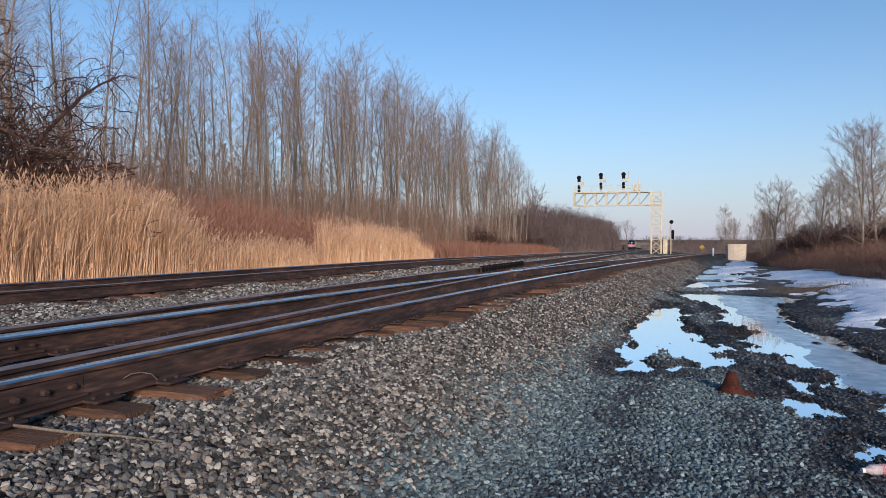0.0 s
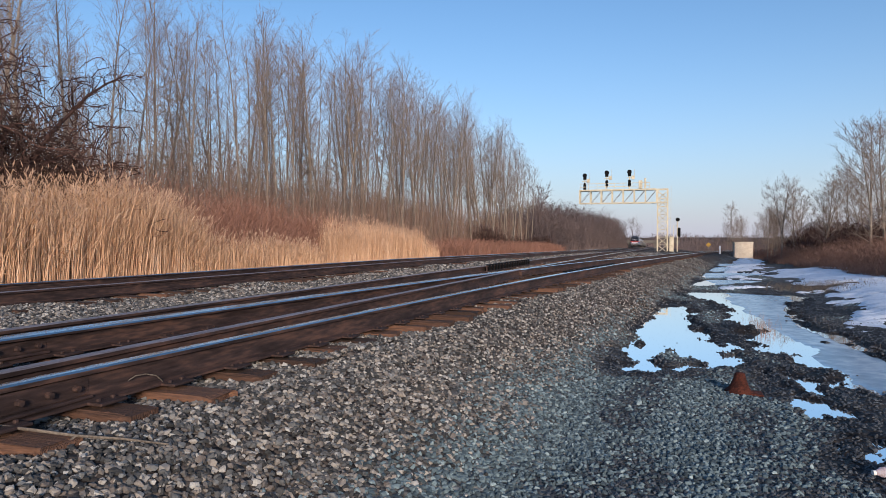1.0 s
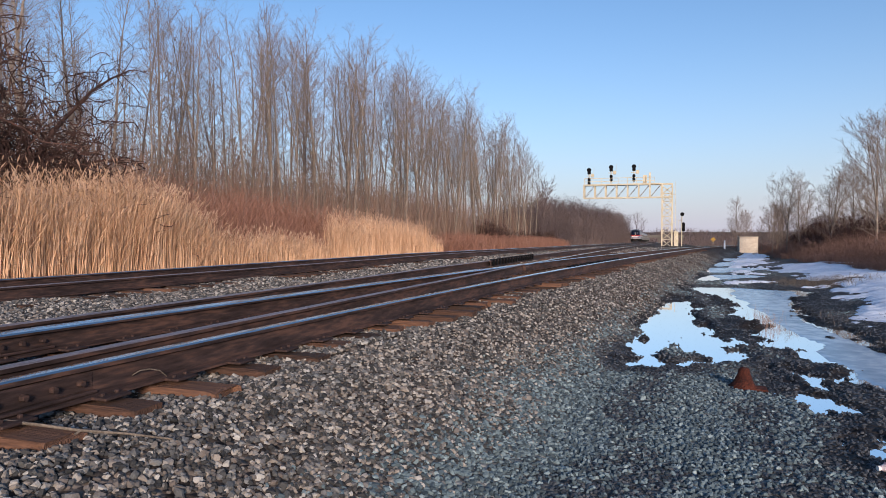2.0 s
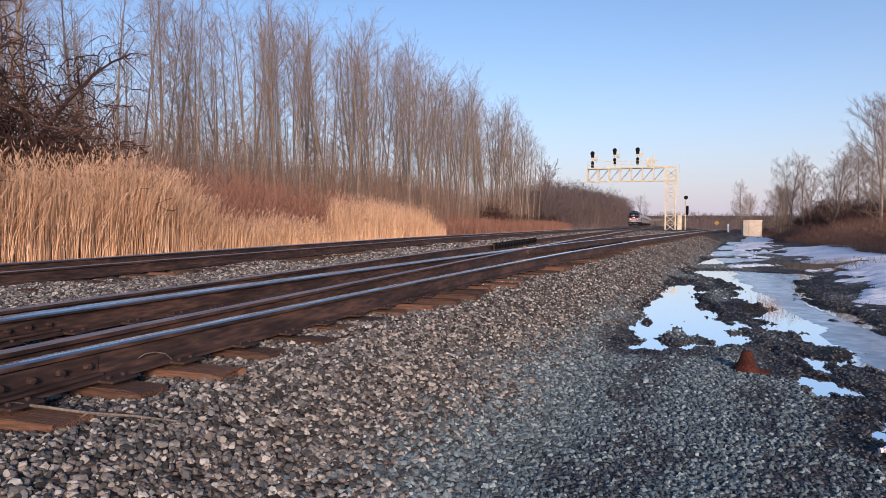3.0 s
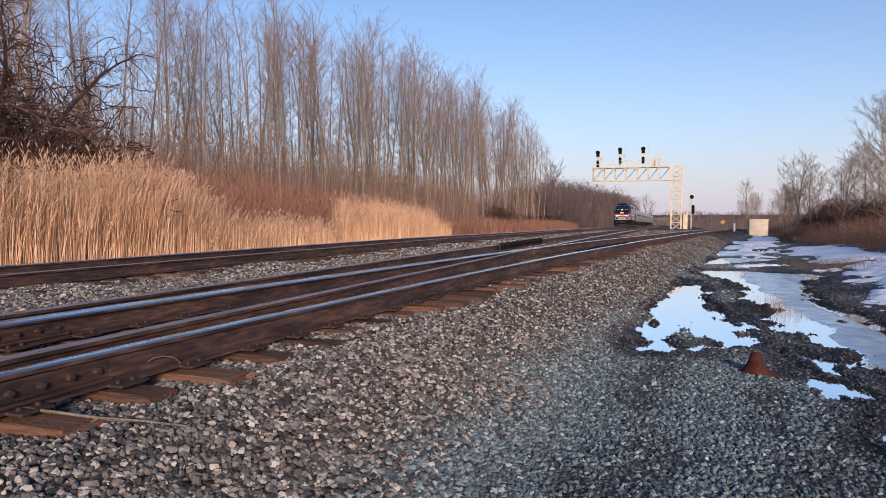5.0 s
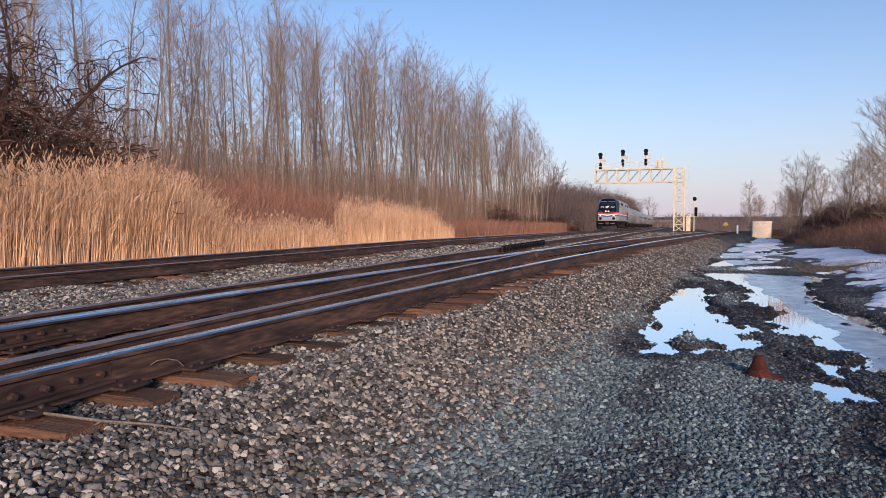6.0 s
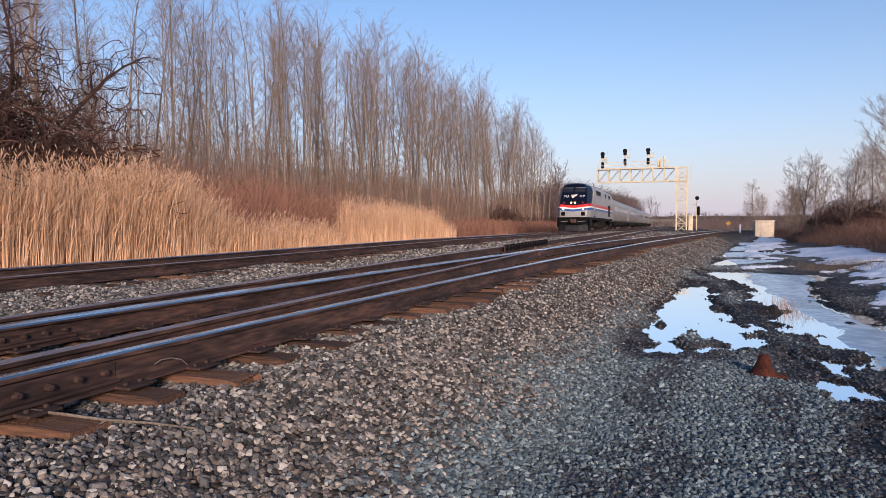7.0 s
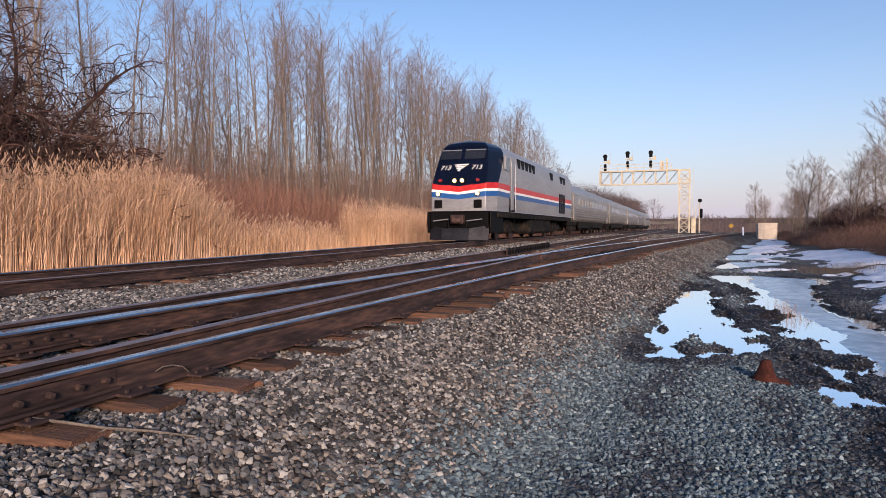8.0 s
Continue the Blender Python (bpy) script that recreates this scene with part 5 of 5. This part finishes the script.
def loco_body(parent):
    """Shell of the engine: outlines stacked by height; the nose leans back and is chamfered at its corners."""
    L = LOCO_LEN
    # z, nose y, nose half width, chamfer length, half width
    levels = [(1.28, 0.02, 1.2, 0.75, 1.5), (1.62, 0.0, 1.22, 0.75, 1.52), (1.92, 0.0, 1.22, 0.78, 1.52), (2.14, 0.02, 1.22, 0.8, 1.52), (2.25, 0.05, 1.22, 0.82, 1.52), (2.5, 0.1, 1.22, 0.85, 1.52),
              (2.7, 0.2, 1.2, 0.95, 1.52), (3.1, 0.42, 1.16, 1.05, 1.52), (3.55, 0.66, 1.12, 1.15, 1.5), (3.9, 0.85, 1.06, 1.2, 1.44), (4.12, 1.0, 0.99, 1.2, 1.3), (4.28, 1.2, 0.86, 1.15, 1.08), (4.38, 1.5, 0.66, 1.1, 0.78), (4.43, 2.0, 0.4, 1.0, 0.42)]
    dip = [0, -0.1, -0.14, -0.16, -0.16, -0.16, -0.08, 0, 0, 0, 0.03, 0.05, 0.05, 0.02]
    v, f, s = [], [], []
    for (z, y, w, c, hw), d in zip(levels, dip):
        v += [(hw, L, z), (hw, 3.2, z), (hw, y + c, z - d * 0.15), (w, y, z + d * 0.1), (w * 0.5, y - 0.03, z + d * 0.55), (0, y - 0.04, z + d), (-w * 0.5, y - 0.03, z + d * 0.55), (-w, y, z + d * 0.1), (-hw, y + c, z - d * 0.15), (-hw, 3.2, z), (-hw, L, z)]
    k = 11
    band = {0: 0, 1: 0, 2: 2, 3: 3, 4: 4}
    for i in range(len(levels) - 1):
        for j in range(k):
            a, b = i * k + j, i * k + (j + 1) % k
            f.append((a, a + k, b + k, b))
            if j == k - 1:
                s.append(0)
            elif i in band:
                s.append(band[i])
            elif 2 <= j <= 7:
                s.append(1)
            else:
                s.append(0 if i < 11 else 0)
    n = (len(levels) - 1) * k
    f.append(tuple(range(n, n + k)))
    s.append(0)
    f.append(tuple(reversed(range(k))))
    s.append(0)
    ob = link_mesh("body", v, f, [SILVER, NAVY, BLUEP, WHITEP, REDP], parent, "silver body with navy nose and red, white and blue stripes", s, True)
    soft = ob.modifiers.new("soft_edges", "BEVEL")
    soft.width, soft.segments, soft.limit_method, soft.angle_limit, soft.harden_normals = 0.07, 3, "ANGLE", radians(12), True
    return ob


def on_nose(z):
    """Place of the nose face at a height: y and slope angle."""
    zs = [1.28, 2.14, 2.46, 2.7, 3.1, 3.55, 3.92, 4.14]
    ys = [0.0, 0.0, 0.08, 0.18, 0.4, 0.64, 0.84, 0.98]
    return float(np.interp(z, zs, ys))


def nose_panel(x0, x1, z0, z1, out=0.02):
    y0, y1 = on_nose(z0), on_nose(z1)
    bm = bmesh.new()
    q = [(x0, y0, z0), (x1, y0, z0), (x1, y1, z1), (x0, y1, z1)]
    lo = [bm.verts.new((x, y - out - 0.03, z)) for x, y, z in q]
    hi = [bm.verts.new((x, y + 0.06, z)) for x, y, z in q]
    bm.faces.new(lo)
    bm.faces.new(hi[::-1])
    for i in range(4):
        bm.faces.new((lo[i], hi[i], hi[(i + 1) % 4], lo[(i + 1) % 4]))
    return bm


def build_loco():
    t = tagged(new("locomotive"), "silver diesel passenger locomotive with navy nose and tricolour stripes", "locomotive")
    loco_body(t)
    for a, b in ((-1.0, -0.08), (0.08, 1.0)):
        w = part("windscreen", nose_panel(a, b, 3.55, 3.92), GLASS, t, "dark windscreen")
        part("wiper_rail", nose_panel(a + 0.02, b - 0.02, 3.94, 3.98, 0.03), SILVER, w)
    # road number and emblem
    for x in (-0.7, 0.7):
        cu = bpy.data.curves.new("number", "FONT")
        cu.body, cu.size, cu.align_x, cu.extrude = "713", 0.32, "CENTER", 0.004
        cu.shear = 0.2
        cu.materials.append(WHITEP)
        ob = new("number", cu)
        ob.parent = t
        z = 3.1
        ob.matrix_basis = pose(x, on_nose(z) - 0.055, z - 0.02, 58, 0, 0)
    bm = bmesh.new()
    for k in range(4):
        a = (-0.34 + 0.05 * k, 3.3 - 0.085 * k)
        b = (0.36 - 0.11 * k, 3.33 - 0.075 * k)
        q = [(a[0], a[1]), (b[0], b[1]), (b[0] - 0.06, b[1] - 0.05), (a[0] + 0.16, a[1] - 0.055)]
        bm.faces.new([bm.verts.new((x, on_nose(z) - 0.06, z)) for x, z in q])
    r = bmesh.ops.extrude_face_region(bm, geom=list(bm.faces))
    bmesh.ops.translate(bm, verts=[e for e in r["geom"] if isinstance(e, bmesh.types.BMVert)], vec=(0, 0.02, 0))
    part("emblem", bm, WHITEP, t, "white winged emblem")
    for x in (-0.17, 0.17):
        h = part("headlight", rod((x, 0.02, 2.58), (x, 0.22, 2.58), 0.13, 0.13, 16), BLACK, t)
        part("lens", rod((x, 0.0, 2.58), (x, 0.03, 2.58), 0.085, 0.085, 16), LAMP, h, "lit lens")
    for x in (-0.88, 0.88):
        h = part("ditch_light", rod((x, -0.09, 2.02), (x, 0.1, 2.02), 0.1, 0.1, 16), UNDER, t)
        part("lens", rod((x, -0.11, 2.02), (x, -0.08, 2.02), 0.085, 0.085, 16), DITCH, h, "lit lens")
        part("marker_light", rod((x * 0.95, 0.02, 2.6), (x * 0.95, 0.2, 2.6), 0.07, 0.07, 12), REDLAMP, t, "red marker light")
        part("vent_box", box((x - 0.17, -0.09, 1.42), (x + 0.17, 0.1, 1.76), 0.02), BLACK, t, "black step box")
    # front end below the body
    part("pilot", box((-1.3, 0.08, 0.55), (1.3, 0.5, 1.3), 0.03), BLACK, t, "black pilot sheet")
    bm = bmesh.new()
    pts = [(-1.32, 0.15), (-0.6, -0.35), (0.6, -0.35), (1.32, 0.15)]
    lo = [bm.verts.new((x, y - 0.12, 0.05)) for x, y in pts]
    hi = [bm.verts.new((x, y + 0.05, 0.68 if abs(x) > 1 else 0.55)) for x, y in pts]
    for i in range(3):
        bm.faces.new((lo[i], lo[i + 1], hi[i + 1], hi[i]))
    r = bmesh.ops.extrude_face_region(bm, geom=list(bm.faces))
    bmesh.ops.translate(bm, verts=[e for e in r["geom"] if isinstance(e, bmesh.types.BMVert)], vec=(0, 0.06, 0))
    part("snow_plow", bm, PLOW, t, "worn grey snow plough")
    bm = box((-0.28, -0.25, 0.72), (0.28, 0.5, 1.12), 0.04)
    add_box(bm, (-0.2, -0.45, 0.76), (0.24, -0.2, 1.04), 0.06)
    part("coupler", bm, RUST, t, "rusty coupler")
    for x in (-0.75, 0.75):
        part("uncoupling_bar", rod((x - 0.35, -0.1, 0.86), (x + 0.35, -0.12, 0.94), 0.025), SILVER, t)
        part("air_hose", rod((x * 0.6, -0.05, 0.95), (x * 0.5, -0.15, 0.5), 0.035), BLACK, t)
    for sx in (-1, 1):
        part("handrail", rod((sx * 1.42, -0.02, 0.6), (sx * 1.42, 0.1, 1.3), 0.018), UNDER, t)
        bm = bmesh.new()
        for z in (0.35, 0.65, 0.95):
            add_box(bm, (sx * 1.25 - 0.12, 0.4, z), (sx * 1.25 + 0.2, 0.9, z + 0.04))
        part("steps", bm, UNDER, t)
        part("side_skirt", box((sx * 1.4 - 0.05, 0.1, 0.35), (sx * 1.4 + 0.06, 2.0, 1.27), 0.03), BLACK, t, "black side skirt")
        # side sill, cab window, door, side windows and grilles
        part("sill", box((sx * 1.42 - 0.1, 0.9, 1.02), (sx * 1.42 + 0.1, LOCO_LEN - 0.2, 1.29), 0.02), UNDER, t)
        w = part("cab_window", box((sx * 1.5 - 0.03, 2.05, 3.1), (sx * 1.5 + 0.03, 2.8, 3.75), 0.02), GLASS, t)
        part("mirror", box((sx * 1.56 - 0.04, 1.75, 3.15), (sx * 1.56 + 0.08, 1.95, 3.75), 0.02), SILVER, t)
        part("cab_door", box((sx * 1.51 - 0.02, 3.0, 1.4), (sx * 1.51 + 0.03, 3.7, 3.8), 0.01), SILVER, t)
        part("grab_rail", rod((sx * 1.58, 2.92, 1.35), (sx * 1.58, 2.92, 3.6), 0.013), SILVER, t)
        part("grab_rail", rod((sx * 1.58, 3.78, 1.35), (sx * 1.58, 3.78, 3.6), 0.013), SILVER, t)
        part("step_well", box((sx * 1.51 - 0.03, 2.85, 1.3), (sx * 1.51 + 0.028, 3.85, 1.95), 0.01), BLACK, t)
        for y0, y1 in ((4.5, 5.1), (5.35, 5.95), (6.2, 6.8), (7.05, 7.65), (7.9, 8.5), (12.9, 13.8), (16.4, 17.2), (17.5, 18.3)):
            part("side_grille", box((sx * 1.475 - 0.03, y0, 3.15), (sx * 1.475 + 0.03, y1, 3.88), 0.01), BLACK, t, "dark square grille")
        for y0 in (15.9, 16.7, 17.5):
            part("radiator_grille", box((sx * 1.51 - 0.02, y0, 1.5), (sx * 1.51 + 0.025, y0 + 0.6, 2.75), 0.01), BLACK, t, "dark tall grille")
    part("roof_hatch", box((-0.7, 5, 4.3), (0.7, 12, 4.36), 0.02), SILVER, t)
    part("roof_fan", rod((0, 14.5, 4.3), (0, 14.5, 4.42), 0.75, 0.7, 20), UNDER, t)
    part("roof_fan", rod((0, 16.6, 4.3), (0, 16.6, 4.42), 0.75, 0.7, 20), UNDER, t)
    part("horn", rod((0.3, 4.0, 4.42), (0.3, 4.6, 4.42), 0.07, 0.04), UNDER, t)
    part("fuel_tank", box((-1.42, 7.6, 0.25), (1.42, 13.6, 1.25), 0.12), UNDER, t, "grimy fuel tank")
    part("underframe", box((-0.62, 0.6, 0.3), (0.62, LOCO_LEN - 0.4, 1.25), 0.03), UNDER, t)
    bogie(t, 4.6, 1.37)
    bogie(t, 16.4, 1.37)
    part("end_door", box((-1.2, LOCO_LEN - 0.01, 1.4), (1.2, LOCO_LEN + 0.06, 3.9), 0.05), UNDER, t)
    return t


def build_coach():
    """A round-sided stainless coach, its leading end at y = 0."""
    t = tagged(new("passenger_coach"), "round-sided stainless steel passenger coach with a window band", "railway coach", "coaches")
    sec = [(1.25, 1.0), (1.42, 1.15), (1.5, 1.55), (1.53, 2.0), (1.52, 2.45), (1.48, 2.9), (1.4, 3.25), (1.22, 3.6), (0.9, 3.85), (0.45, 3.98)]
    outline = sec + [(-x, z) for x, z in reversed(sec)]
    L = CAR_LEN
    ys = [(0.35, 0.96), (0.6, 1.0), (L - 0.6, 1.0), (L - 0.35, 0.96)]
    k = len(outline)
    v, f, s = [], [], []
    for y, q in ys:
        v += [(x * q, y, 2.4 + (z - 2.4) * q) for x, z in outline]
    for i in range(len(ys) - 1):
        for j in range(k):
            a, b = i * k + j, i * k + (j + 1) % k
            f.append((a, b, b + k, a + k))
            s.append(0)
    f.append(tuple(reversed(range(k))))
    s.append(0)
    f.append(tuple(range((len(ys) - 1) * k, len(ys) * k)))
    s.append(0)
    link_mesh("body", v, f, [STAINLESS], t, "", s)
    for sx in (-1, 1):
        for z, x in ((1.3, 1.47), (1.48, 1.5), (1.66, 1.52), (1.84, 1.535), (2.02, 1.54), (3.05, 1.46)):
            part("corrugation", box((sx * x - 0.02, 0.8, z - 0.035), (sx * x + 0.025, L - 0.8, z + 0.035), 0.012), STAINLESS, t)
        part("window_band", box((sx * 1.505 - 0.03, 2.2, 2.2), (sx * 1.505 + 0.03, L - 2.2, 2.92), 0.02), SILVER, t, "smooth pale window band")
        n = 12
        for i in range(n):
            y = 3.0 + i * (L - 6) / n
            part("window", box((sx * 1.52 - 0.03, y + 0.15, 2.3), (sx * 1.52 + 0.028, y + 1.3, 2.82), 0.02), GLASS, t)
        for y in (1.0, L - 1.9):
            part("door", box((sx * 1.51 - 0.03, y, 1.1), (sx * 1.51 + 0.035, y + 0.9, 3.1), 0.02), STAINLESS, t)
        part("skirt", box((sx * 1.3 - 0.04, 4.8, 0.55), (sx * 1.3 + 0.04, L - 4.8, 1.05), 0.02), UNDER, t)
    for y0, y1 in ((0.02, 0.36), (L - 0.36, L - 0.02)):
        bm = box((-0.6, y0, 1.05), (0.6, y1, 3.35), 0.06)
        part("diaphragm", bm, CANVAS, t, "tan corridor connection")
    part("underframe", box((-1.2, 0.5, 0.75), (1.2, L - 0.5, 1.06), 0.03), UNDER, t)
    part("centre_sill", box((-0.6, 0.6, 0.3), (0.6, L - 0.6, 0.76), 0.03), UNDER, t)
    bm = bmesh.new()
    for y0, y1, z0 in ((6.2, 8.4, 0.35), (9.2, 10.4, 0.45), (12.0, 15.4, 0.3), (16.5, 18.5, 0.42)):
        add_box(bm, (-1.15, y0, z0), (1.15, y1, 0.8), 0.05)
    part("equipment_boxes", bm, UNDER, t)
    part("roof_unit", box((-0.5, 10, 3.94), (0.5, 15, 4.06), 0.04), STAINLESS, t)
    bogie(t, 3.3, 1.3)
    bogie(t, L - 3.3, 1.3)
    return t


loco = build_loco()
coach = build_coach()
coaches = [coach] + [copy_thing(coach, pose(FAR_X, 400, 0)) for _ in range(4)]

build_litter()


# ---- distance ----
# concrete for the far bridge, with its shade put into the darker colour
SHADED_CONCRETE = material("shaded_concrete", [(0.2, (0.07, 0.065, 0.06)), (0.8, (0.14, 0.13, 0.12))], scale=0.6, rough=0.9)


def build_distance():
    b = tagged(new("road_bridge"), "low concrete road bridge far along the line", "bridge")
    part("deck", box((-15, 330, 0.2), (9, 336, 1.4)), SHADED_CONCRETE, b)
    for x in (-14, -8, -2, 3, 8):
        part("pier", box((x - 0.5, 331, -3.2), (x + 0.5, 335, 0.2)), SHADED_CONCRETE, b)
    s = tagged(new("warning_sign"), "yellow diamond warning sign on a post", "road sign")
    z = float(height(9.9, 150))
    part("post", rod((9.9, 150, z), (9.9, 150, z + 1.5), 0.05), GALV, s)
    bm = bmesh.new()
    bmesh.ops.create_cube(bm, size=1, matrix=pose(9.9, 149.9, z + 1.15, 0, 45, 0) @ Matrix.Diagonal((0.76, 0.03, 0.76, 1)))
    part("panel", bm, material("yellow_sign", [(0.2, (0.34, 0.2, 0.02)), (0.8, (0.42, 0.26, 0.04))], rough=0.5), s)


build_distance()

# ---- what moves ----
SPEED, NOSE_AT_END = 33.2, 26.6


def motions():
    y = 0.0
    for thing, length in [(loco, LOCO_LEN)] + [(c, CAR_LEN) for c in coaches]:
        rows = []
        for t in range(9):
            at = NOSE_AT_END + SPEED * (8 - t) + y
            low, high = float(grade(at)), float(grade(at + length))
            rows.append((t, pose(FAR_X, at, Z_FAR + low, math.degrees(math.atan2(high - low, length)))))
        walk(thing, rows)
        y += length


motions()
